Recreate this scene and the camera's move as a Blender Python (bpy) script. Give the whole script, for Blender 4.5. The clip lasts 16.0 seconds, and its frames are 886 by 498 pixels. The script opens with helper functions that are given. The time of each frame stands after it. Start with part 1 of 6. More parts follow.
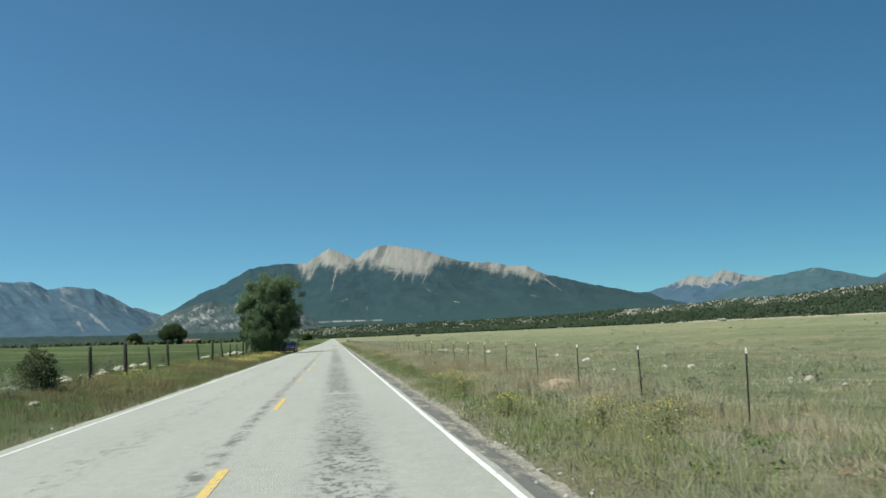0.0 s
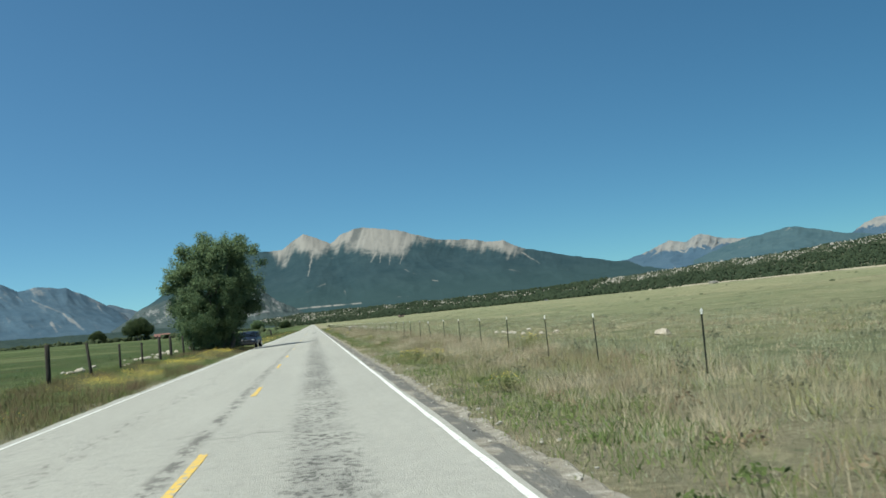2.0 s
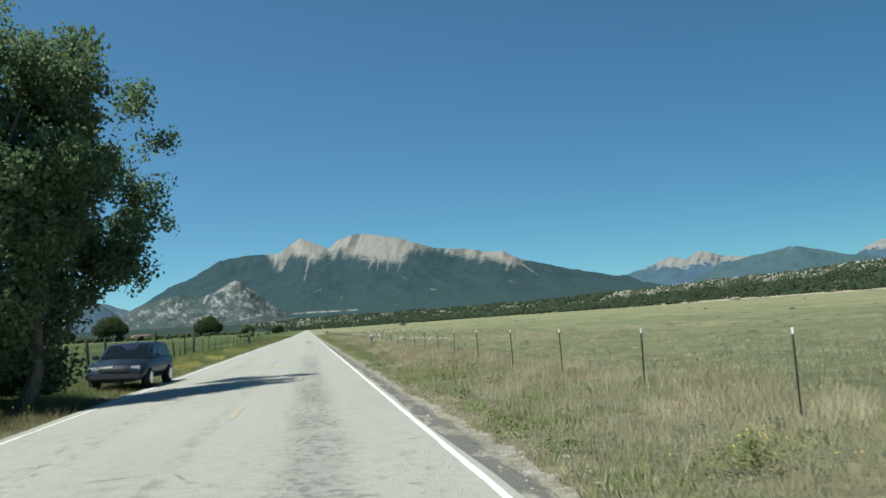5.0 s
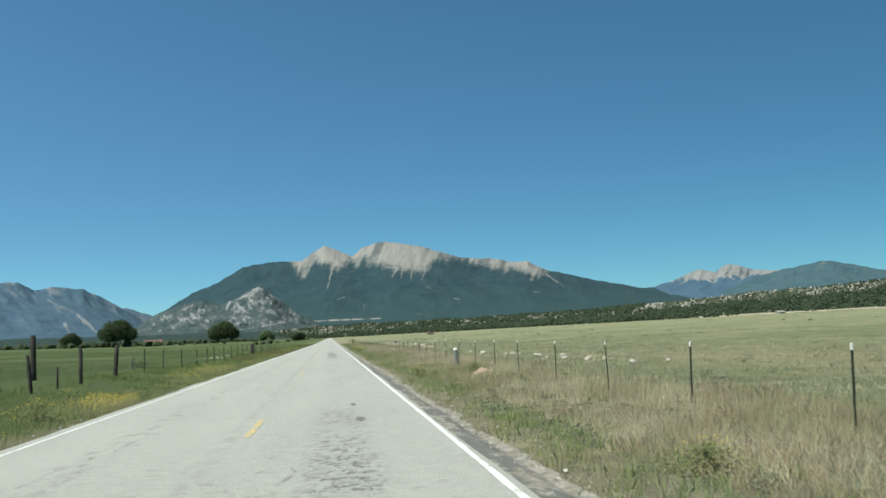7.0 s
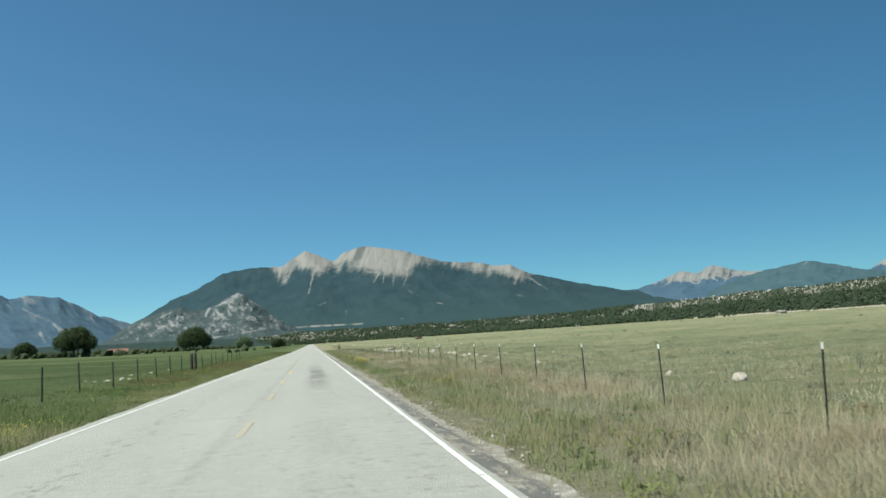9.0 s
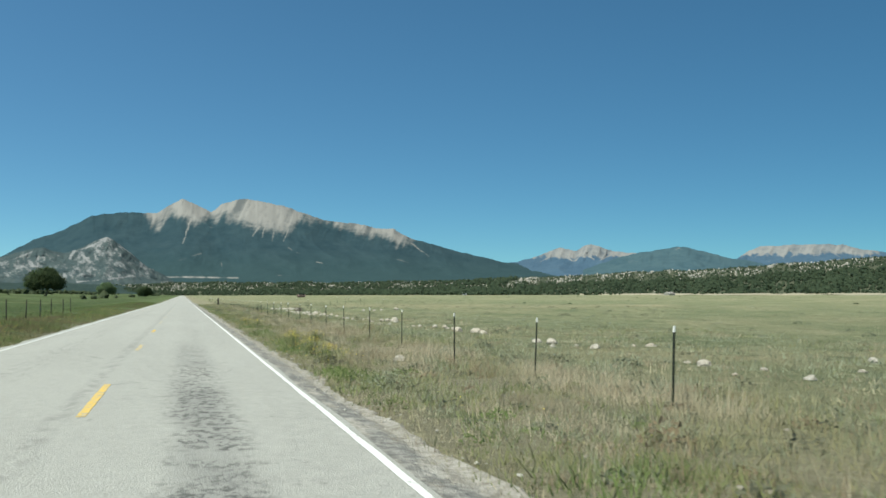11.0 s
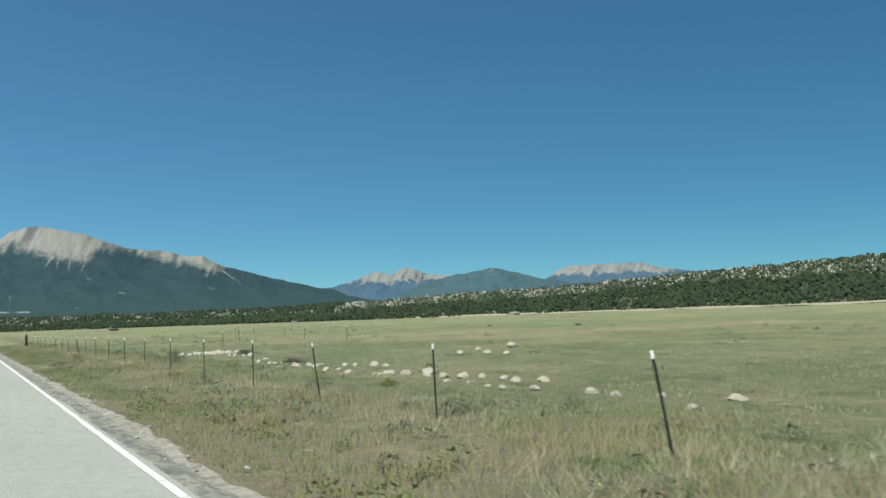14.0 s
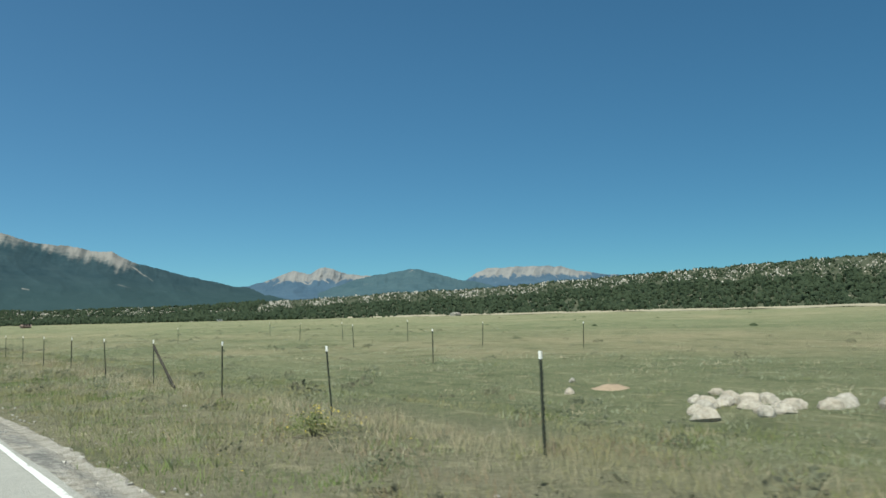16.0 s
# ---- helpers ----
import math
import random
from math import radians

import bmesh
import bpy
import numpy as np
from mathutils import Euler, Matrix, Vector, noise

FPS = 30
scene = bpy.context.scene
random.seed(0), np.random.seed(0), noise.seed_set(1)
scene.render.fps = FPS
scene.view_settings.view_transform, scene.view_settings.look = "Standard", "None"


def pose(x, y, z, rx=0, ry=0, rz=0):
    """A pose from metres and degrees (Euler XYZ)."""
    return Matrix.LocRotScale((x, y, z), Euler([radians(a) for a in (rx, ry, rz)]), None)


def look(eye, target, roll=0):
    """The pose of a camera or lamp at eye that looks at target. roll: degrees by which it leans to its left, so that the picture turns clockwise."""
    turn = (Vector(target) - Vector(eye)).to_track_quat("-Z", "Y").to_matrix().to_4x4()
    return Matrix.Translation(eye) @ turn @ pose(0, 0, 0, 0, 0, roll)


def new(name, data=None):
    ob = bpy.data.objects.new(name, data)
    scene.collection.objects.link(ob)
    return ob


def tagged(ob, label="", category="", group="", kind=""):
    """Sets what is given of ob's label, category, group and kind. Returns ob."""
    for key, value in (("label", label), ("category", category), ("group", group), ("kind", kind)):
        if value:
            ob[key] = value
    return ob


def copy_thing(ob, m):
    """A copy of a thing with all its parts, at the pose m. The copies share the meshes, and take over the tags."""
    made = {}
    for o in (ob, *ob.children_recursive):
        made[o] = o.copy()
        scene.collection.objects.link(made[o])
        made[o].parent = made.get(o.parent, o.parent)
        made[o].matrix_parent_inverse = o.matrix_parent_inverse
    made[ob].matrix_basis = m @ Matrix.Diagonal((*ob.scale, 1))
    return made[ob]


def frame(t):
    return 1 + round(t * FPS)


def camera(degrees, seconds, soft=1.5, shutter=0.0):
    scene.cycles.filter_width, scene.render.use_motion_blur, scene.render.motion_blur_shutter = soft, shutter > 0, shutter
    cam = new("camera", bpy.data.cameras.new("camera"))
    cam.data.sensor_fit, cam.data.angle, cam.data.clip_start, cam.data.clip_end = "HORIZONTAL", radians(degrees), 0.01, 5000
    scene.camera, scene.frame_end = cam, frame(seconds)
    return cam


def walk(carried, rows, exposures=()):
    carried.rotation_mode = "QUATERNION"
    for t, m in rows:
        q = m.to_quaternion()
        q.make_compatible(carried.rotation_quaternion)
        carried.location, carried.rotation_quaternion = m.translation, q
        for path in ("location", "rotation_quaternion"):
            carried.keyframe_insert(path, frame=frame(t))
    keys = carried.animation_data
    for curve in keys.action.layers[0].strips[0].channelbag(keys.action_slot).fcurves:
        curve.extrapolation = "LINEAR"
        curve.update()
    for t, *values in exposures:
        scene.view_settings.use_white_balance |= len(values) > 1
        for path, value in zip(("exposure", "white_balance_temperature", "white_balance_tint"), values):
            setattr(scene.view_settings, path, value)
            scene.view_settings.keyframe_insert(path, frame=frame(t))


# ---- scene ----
cam = camera(51.91, 16.0, soft=1.65, shutter=0.06)

# seconds, then place and turn
PATH = [
    (0.0, pose(1.430, -0.000, 1.408, 95.358, 2.644, -6.808)),
    (0.5, pose(1.440, 8.980, 1.391, 95.682, 4.381, -5.921)),
    (1.0, pose(1.490, 18.061, 1.376, 94.289, 3.854, -7.595)),
    (1.5, pose(1.457, 27.05, 1.391, 93.369, 5.986, -7.576)),
    (2.0, pose(1.561, 36.148, 1.362, 93.962, 5.899, -8.104)),
    (2.5, pose(1.610, 45.127, 1.362, 95.288, 4.103, -7.414)),
    (3.0, pose(1.556, 54.040, 1.378, 95.549, 3.684, -7.984)),
    (3.5, pose(1.588, 62.983, 1.350, 95.231, 5.188, -8.143)),
    (4.0, pose(1.609, 71.920, 1.375, 93.845, 5.642, -9.042)),
    (6.5, pose(1.381, 116.069, 1.392, 95.768, 1.707, -6.798)),
    (7.0, pose(1.447, 125.002, 1.382, 95.255, 3.160, -7.021)),
    (7.5, pose(1.408, 133.960, 1.378, 95.246, 3.309, -7.684)),
    (8.0, pose(1.384, 142.987, 1.358, 95.800, 3.810, -7.619)),
    (10.5, pose(1.378, 188.204, 1.413, 93.728, 0.951, -12.898)),
    (11.0, pose(1.300, 197.25, 1.401, 92.958, 0.109, -15.908)),
    (11.5, pose(1.268, 206.743, 1.398, 92.523, 2.584, -17.725)),
    (12.0, pose(1.292, 216.085, 1.393, 93.165, 1.897, -19.949)),
    (12.5, pose(1.298, 225.416, 1.381, 93.041, 2.264, -23.318)),
    (13.0, pose(1.313, 234.766, 1.386, 94.001, 1.273, -25.255)),
    (13.5, pose(1.355, 244.069, 1.373, 93.868, 2.703, -25.915)),
    (14.0, pose(1.390, 253.368, 1.372, 94.334, 2.000, -27.646)),
    (14.5, pose(1.479, 262.676, 1.391, 94.207, 2.954, -31.083)),
    (15.0, pose(1.484, 271.915, 1.378, 94.360, 2.868, -31.234)),
    (15.5, pose(1.535, 281.136, 1.382, 94.215, 0.311, -32.145)),
    (16.0, pose(1.481, 290.336, 1.380, 94.252, 1.414, -32.983)),
]
walk(cam, PATH, [(t, e, 6400, -2) for t, e in ((0.0, 0.59), (3.0, 0.62), (6.5, 0.68), (8.0, 0.68), (11.0, 0.66), (13.0, 0.63), (14.5, 0.64), (16.0, 0.62))])

# ---------------------------------------------------------------- world and sun
SUN_EL, SUN_AZ = radians(58), radians(-128)   # azimuth from +y towards +x
world = bpy.data.worlds.new("sky")
scene.world = world
world.use_nodes = True
wn = world.node_tree.nodes
sky = wn.new("ShaderNodeTexSky")
sky.sky_type = "NISHITA"
sky.sun_disc = False
sky.sun_elevation, sky.sun_rotation = SUN_EL, SUN_AZ
sky.altitude, sky.air_density, sky.dust_density, sky.ozone_density = 2400, 0.75, 0.15, 2.5
wn["Background"].inputs["Strength"].default_value = 0.062
tint = wn.new("ShaderNodeMix")   # clear, slightly green-blue mountain sky
tint.data_type, tint.blend_type = "RGBA", "MULTIPLY"
tint.inputs[0].default_value = 1.0
tint.inputs[7].default_value = (0.62, 0.98, 1.005, 1)
world.node_tree.links.new(sky.outputs[0], tint.inputs[6])
# the sky is a little brighter and milkier on the sun's side
where, side, span, glow = wn.new("ShaderNodeTexCoord"), wn.new("ShaderNodeVectorMath"), wn.new("ShaderNodeMapRange"), wn.new("ShaderNodeMix")
side.operation = "DOT_PRODUCT"
side.inputs[1].default_value = (-0.927, -0.375, 0)
span.inputs["From Min"].default_value, span.inputs["From Max"].default_value = -1.0, 0.5
glow.data_type, glow.blend_type = "RGBA", "MIX"
glow.inputs[6].default_value, glow.inputs[7].default_value = (0.80, 0.855, 0.87, 1), (2.00, 1.68, 1.62, 1)
both = wn.new("ShaderNodeMix")
both.data_type, both.blend_type = "RGBA", "MULTIPLY"
both.inputs[0].default_value = 1.0
# thin dry air: little haze low over the ridges
height, rise, deep = wn.new("ShaderNodeSeparateXYZ"), wn.new("ShaderNodeMapRange"), wn.new("ShaderNodeMix")
rise.interpolation_type = "SMOOTHSTEP"
rise.inputs["From Min"].default_value, rise.inputs["From Max"].default_value = -0.05, 0.42
rise.inputs["To Min"].default_value, rise.inputs["To Max"].default_value = 0.75, 1.17
deep.data_type, deep.blend_type = "RGBA", "MULTIPLY"
deep.inputs[0].default_value = 1.0
for a, b in ((where.outputs["Generated"], side.inputs[0]), (side.outputs["Value"], span.inputs[0]), (span.outputs[0], glow.inputs[0]),
             (tint.outputs[2], both.inputs[6]), (glow.outputs[2], both.inputs[7]), (both.outputs[2], deep.inputs[6]), (where.outputs["Generated"], height.inputs[0]),
             (height.outputs["Z"], rise.inputs[0]), (rise.outputs[0], deep.inputs[7]), (deep.outputs[2], wn["Background"].inputs[0])):
    world.node_tree.links.new(a, b)

sun_data = bpy.data.lights.new("sun", "SUN")
sun_data.energy, sun_data.angle, sun_data.color = 4.8, radians(0.5), (1.0, 0.95, 0.87)
sun = new("sun", sun_data)
to_sun = Vector((math.sin(SUN_AZ) * math.cos(SUN_EL), math.cos(SUN_AZ) * math.cos(SUN_EL), math.sin(SUN_EL)))
sun.matrix_world = look(to_sun * 100, (0, 0, 0))

rng = np.random.default_rng(7)


# ---------------------------------------------------------------- materials
class Nodes:
    """A small helper to wire up a material."""

    def __init__(self, name, rough=0.9, metal=0.0, spec=0.3):
        self.m = bpy.data.materials.new(name)
        self.m.use_nodes = True
        self.t = self.m.node_tree
        self.b = self.t.nodes["Principled BSDF"]
        self.b.inputs["Roughness"].default_value = rough
        self.b.inputs["Metallic"].default_value = metal
        self.b.inputs["Specular IOR Level"].default_value = spec
        self.coord = self.t.nodes.new("ShaderNodeTexCoord").outputs["Object"]

    def put(self, a, b):
        self.t.links.new(a, b)

    def mapped(self, scale, coord=None):
        n = self.t.nodes.new("ShaderNodeMapping")
        n.inputs["Scale"].default_value = scale
        self.put(coord or self.coord, n.inputs[0])
        return n.outputs[0]

    def noise(self, scale, detail=4, rough=0.6, stretch=None, coord=None):
        n = self.t.nodes.new("ShaderNodeTexNoise")
        n.inputs["Scale"].default_value = scale
        n.inputs["Detail"].default_value = detail
        n.inputs["Roughness"].default_value = rough
        self.put(self.mapped(stretch, coord) if stretch else (coord or self.coord), n.inputs["Vector"])
        return n.outputs["Fac"]

    def cells(self, scale, feature="F1", stretch=None):
        n = self.t.nodes.new("ShaderNodeTexVoronoi")
        n.feature = feature
        n.inputs["Scale"].default_value = scale
        self.put(self.mapped(stretch) if stretch else self.coord, n.inputs["Vector"])
        return n.outputs["Distance"]

    def ramp(self, fac, stops):
        n = self.t.nodes.new("ShaderNodeValToRGB")
        e = n.color_ramp.elements
        while len(e) < len(stops):
            e.new(0.5)
        for k, (p, c) in enumerate(stops):
            e[k].position = p
            e[k].color = (*c, 1) if len(c) == 3 else c
        self.put(fac, n.inputs[0])
        return n.outputs[0]

    def step(self, fac, a, b):
        n = self.t.nodes.new("ShaderNodeMapRange")
        n.interpolation_type = "SMOOTHSTEP"
        n.inputs["From Min"].default_value = a
        n.inputs["From Max"].default_value = b
        self.put(fac, n.inputs[0])
        return n.outputs[0]

    def math(self, op, a, b):
        n = self.t.nodes.new("ShaderNodeMath")
        n.operation = op
        for k, v in enumerate((a, b)):
            if isinstance(v, (int, float)):
                n.inputs[k].default_value = v
            else:
                self.put(v, n.inputs[k])
        return n.outputs[0]

    def mix(self, fac, a, b, how="MIX"):
        n = self.t.nodes.new("ShaderNodeMix")
        n.data_type, n.blend_type = "RGBA", how
        for k, v in ((0, fac), (6, a), (7, b)):
            if isinstance(v, (int, float)):
                n.inputs[k].default_value = v
            elif isinstance(v, tuple):
                n.inputs[k].default_value = (*v, 1)
            else:
                self.put(v, n.inputs[k])
        return n.outputs[2]

    def attribute(self, name):
        n = self.t.nodes.new("ShaderNodeAttribute")
        n.attribute_name = name
        return n.outputs["Fac"]

    def axis(self, k):
        n = self.t.nodes.new("ShaderNodeSeparateXYZ")
        self.put(self.coord, n.inputs[0])
        return n.outputs[k]

    def random(self):
        return self.t.nodes.new("ShaderNodeObjectInfo").outputs["Random"]

    def bump(self, height, strength=0.5, distance=0.02):
        n = self.t.nodes.new("ShaderNodeBump")
        n.inputs["Strength"].default_value = strength
        n.inputs["Distance"].default_value = distance
        self.put(height, n.inputs["Height"])
        self.put(n.outputs[0], self.b.inputs["Normal"])

    def thin(self, colour, amount=0.4, upward=0.0, outward=0.0):
        """Leaves and blades let some light through."""
        if upward:
            geo = self.t.nodes.new("ShaderNodeNewGeometry")
            add = self.t.nodes.new("ShaderNodeVectorMath")
            unit = self.t.nodes.new("ShaderNodeVectorMath")
            add.operation, unit.operation = "ADD", "NORMALIZE"
            add.inputs[1].default_value = (0, 0, upward)
            self.put(geo.outputs["Normal"], add.inputs[0])
            self.put(add.outputs[0], unit.inputs[0])
            self.put(unit.outputs[0], self.b.inputs["Normal"])
        if outward:
            geo = self.t.nodes.new("ShaderNodeNewGeometry")
            sub, unit, big, add, last = [self.t.nodes.new("ShaderNodeVectorMath") for _ in range(5)]
            sub.operation, unit.operation, big.operation, add.operation, last.operation = "SUBTRACT", "NORMALIZE", "SCALE", "ADD", "NORMALIZE"
            sub.inputs[1].default_value = (0, 0, outward)
            big.inputs["Scale"].default_value = 0.7
            self.put(self.coord, sub.inputs[0])
            self.put(sub.outputs[0], unit.inputs[0])
            self.put(unit.outputs[0], big.inputs[0])
            self.put(big.outputs[0], add.inputs[0])
            self.put(geo.outputs["Normal"], add.inputs[1])
            self.put(add.outputs[0], last.inputs[0])
            self.put(last.outputs[0], self.b.inputs["Normal"])
        tr = self.t.nodes.new("ShaderNodeBsdfTranslucent")
        mx = self.t.nodes.new("ShaderNodeMixShader")
        mx.inputs[0].default_value = amount
        self.put(colour, tr.inputs[0])
        self.put(self.b.outputs[0], mx.inputs[1])
        self.put(tr.outputs[0], mx.inputs[2])
        self.put(mx.outputs[0], self.t.nodes["Material Output"].inputs[0])
        return self.done(colour)

    def done(self, colour):
        if isinstance(colour, tuple):
            self.b.inputs["Base Color"].default_value = (*colour, 1)
        else:
            self.put(colour, self.b.inputs["Base Color"])
        return self.m


def plain(name, colour, rough=0.6, metal=0.0, vary=0.12, scale=20.0, spec=0.4):
    n = Nodes(name, rough, metal, spec)
    lo = tuple(c * (1 - vary) for c in colour)
    hi = tuple(min(1, c * (1 + vary)) for c in colour)
    return n.done(n.mix(n.noise(scale), lo, hi))


def make_asphalt():
    n = Nodes("bleached_asphalt", 0.92, 0, 0.25)
    grain = n.noise(75, 3, 0.7)
    base = n.ramp(n.noise(0.35, 5, 0.6, (1.6, 0.25, 1)), [(0.3, (0.245, 0.24, 0.215)), (0.7, (0.305, 0.30, 0.27))])
    base = n.mix(n.step(n.noise(5, 5, 0.7), 0.42, 0.66), base, n.mix(0.5, base, (0.36, 0.35, 0.315)))
    base = n.mix(n.step(grain, 0.40, 0.70), base, (0.38, 0.37, 0.335))
    stones = n.cells(48)
    base = n.mix(n.math("MULTIPLY", n.step(stones, 0.5, 0.15), 0.45), base, (0.16, 0.155, 0.14))
    x = n.axis(0)
    # worn dark band along the middle of the lane
    off = n.math("ABSOLUTE", n.math("SUBTRACT", n.math("ADD", x, n.math("MULTIPLY", n.noise(0.25, 2, 0.5, (0.1, 1, 1)), 0.25)), 1.66), 0.0)
    core = n.math("MULTIPLY", n.step(off, 0.50, 0.12), n.step(n.noise(0.22, 3, 0.6, (1.2, 1, 1)), 0.40, 0.60))
    pits = n.math("MULTIPLY", n.step(off, 0.62, 0.15), n.step(n.noise(8.0, 5, 0.8, (1.0, 0.7, 1)), 0.50, 0.56))
    pits = n.math("MULTIPLY", pits, n.step(n.noise(0.5, 4, 0.65), 0.34, 0.50))
    along = n.ramp(n.math("DIVIDE", n.axis(1), 300.0), [(0.0, (1, 1, 1)), (0.26, (1, 1, 1)), (0.30, (0.6, 0.6, 0.6)), (0.455, (0.9, 0.9, 0.9)), (0.49, (0.12, 0.12, 0.12)), (0.62, (0.15, 0.15, 0.15)), (0.67, (1, 1, 1)), (0.715, (1, 1, 1)), (0.75, (0.35, 0.35, 0.35)), (0.80, (0.1, 0.1, 0.1))])
    base = n.mix(n.math("MULTIPLY", n.math("MULTIPLY", core, along), 0.52), base, (0.165, 0.162, 0.150))
    base = n.mix(n.math("MULTIPLY", n.math("MULTIPLY", pits, along), 0.85), base, (0.065, 0.063, 0.058))
    # ravelled strip along the centre joint and faint wheel tracks in the other lane
    joint = n.math("ABSOLUTE", n.math("ADD", n.math("SUBTRACT", x, 0.05), n.math("MULTIPLY", n.noise(0.6, 3), 0.25)), 0.0)
    joint = n.math("MULTIPLY", n.step(joint, 0.20, 0.02), n.step(n.noise(2.2, 6, 0.8, (1.6, 0.7, 1)), 0.46, 0.56))
    joint = n.math("MULTIPLY", joint, n.ramp(n.math("DIVIDE", n.axis(1), 300.0), [(0.0, (1, 1, 1)), (0.24, (1, 1, 1)), (0.36, (0.28, 0.28, 0.28)), (0.6, (0.22, 0.22, 0.22)), (0.72, (0.45, 0.45, 0.45))]))
    base = n.mix(n.math("MULTIPLY", joint, 0.85), base, (0.105, 0.10, 0.092))
    other = n.math("ABSOLUTE", n.math("ADD", x, 1.75), 0.0)
    other = n.math("MULTIPLY", n.step(other, 0.50, 0.05), n.step(n.noise(3.0, 6, 0.8, (1.6, 0.6, 1)), 0.52, 0.62))
    base = n.mix(n.math("MULTIPLY", other, 0.75), base, (0.13, 0.125, 0.11))
    fleck = n.math("MULTIPLY", n.step(n.noise(2.6, 6, 0.85, (1.3, 1, 1)), 0.55, 0.64), n.step(n.noise(0.16, 3, 0.6, (1.5, 0.5, 1)), 0.42, 0.62))
    base = n.mix(n.math("MULTIPLY", fleck, 0.62), base, (0.13, 0.125, 0.115))
    # fine cracks
    crack = n.step(n.cells(0.55, "DISTANCE_TO_EDGE", (1.0, 0.5, 1)), 0.014, 0.004)
    crack = n.math("MULTIPLY", crack, n.step(n.noise(0.5, 4, 0.7), 0.56, 0.64))
    base = n.mix(n.math("MULTIPLY", crack, 0.5), base, (0.10, 0.098, 0.09))
    n.bump(n.math("ADD", grain, n.math("MULTIPLY", stones, 0.8)), 0.7, 0.015)
    return n.done(base)


def make_paint(name, colour, wear):
    n = Nodes(name, 0.7, 0, 0.4)
    worn = n.step(n.noise(7, 6, 0.85), 0.62 - wear, 0.68 - wear)
    grain = n.noise(80, 3)
    c = n.mix(grain, tuple(v * 0.85 for v in colour), colour)
    n.bump(grain, 0.35, 0.006)
    return n.done(n.mix(worn, c, (0.285, 0.28, 0.25)))


def make_shoulder():
    n = Nodes("gravel_shoulder", 0.95, 0, 0.2)
    base = n.ramp(n.noise(5, 6, 0.75), [(0.35, (0.17, 0.15, 0.115)), (0.52, (0.27, 0.245, 0.205)), (0.7, (0.43, 0.405, 0.36))])
    # old dark edge of the asphalt
    dark = n.step(n.noise(1.5, 5, 0.75, (1.6, 0.5, 1)), 0.42, 0.50)
    x = n.math("ABSOLUTE", n.axis(0), 0.0)
    near = n.step(n.math("ADD", x, n.math("MULTIPLY", n.noise(1.5, 4), 0.4)), 3.78, 3.55)
    base = n.mix(n.math("MULTIPLY", dark, n.math("MULTIPLY", near, 0.9)), base, (0.125, 0.122, 0.115))
    base = n.mix(n.math("MULTIPLY", n.math("MULTIPLY", n.step(n.axis(1), 165, 205), 0.55), n.step(n.noise(7, 5, 0.7), 0.42, 0.60)), base, (0.39, 0.37, 0.33))
    stones = n.cells(38)
    base = n.mix(n.math("MULTIPLY", n.step(stones, 0.55, 0.1), 0.4), base, (0.17, 0.155, 0.13))
    n.bump(n.math("ADD", n.noise(60, 3), stones), 0.8, 0.025)
    return n.done(base)


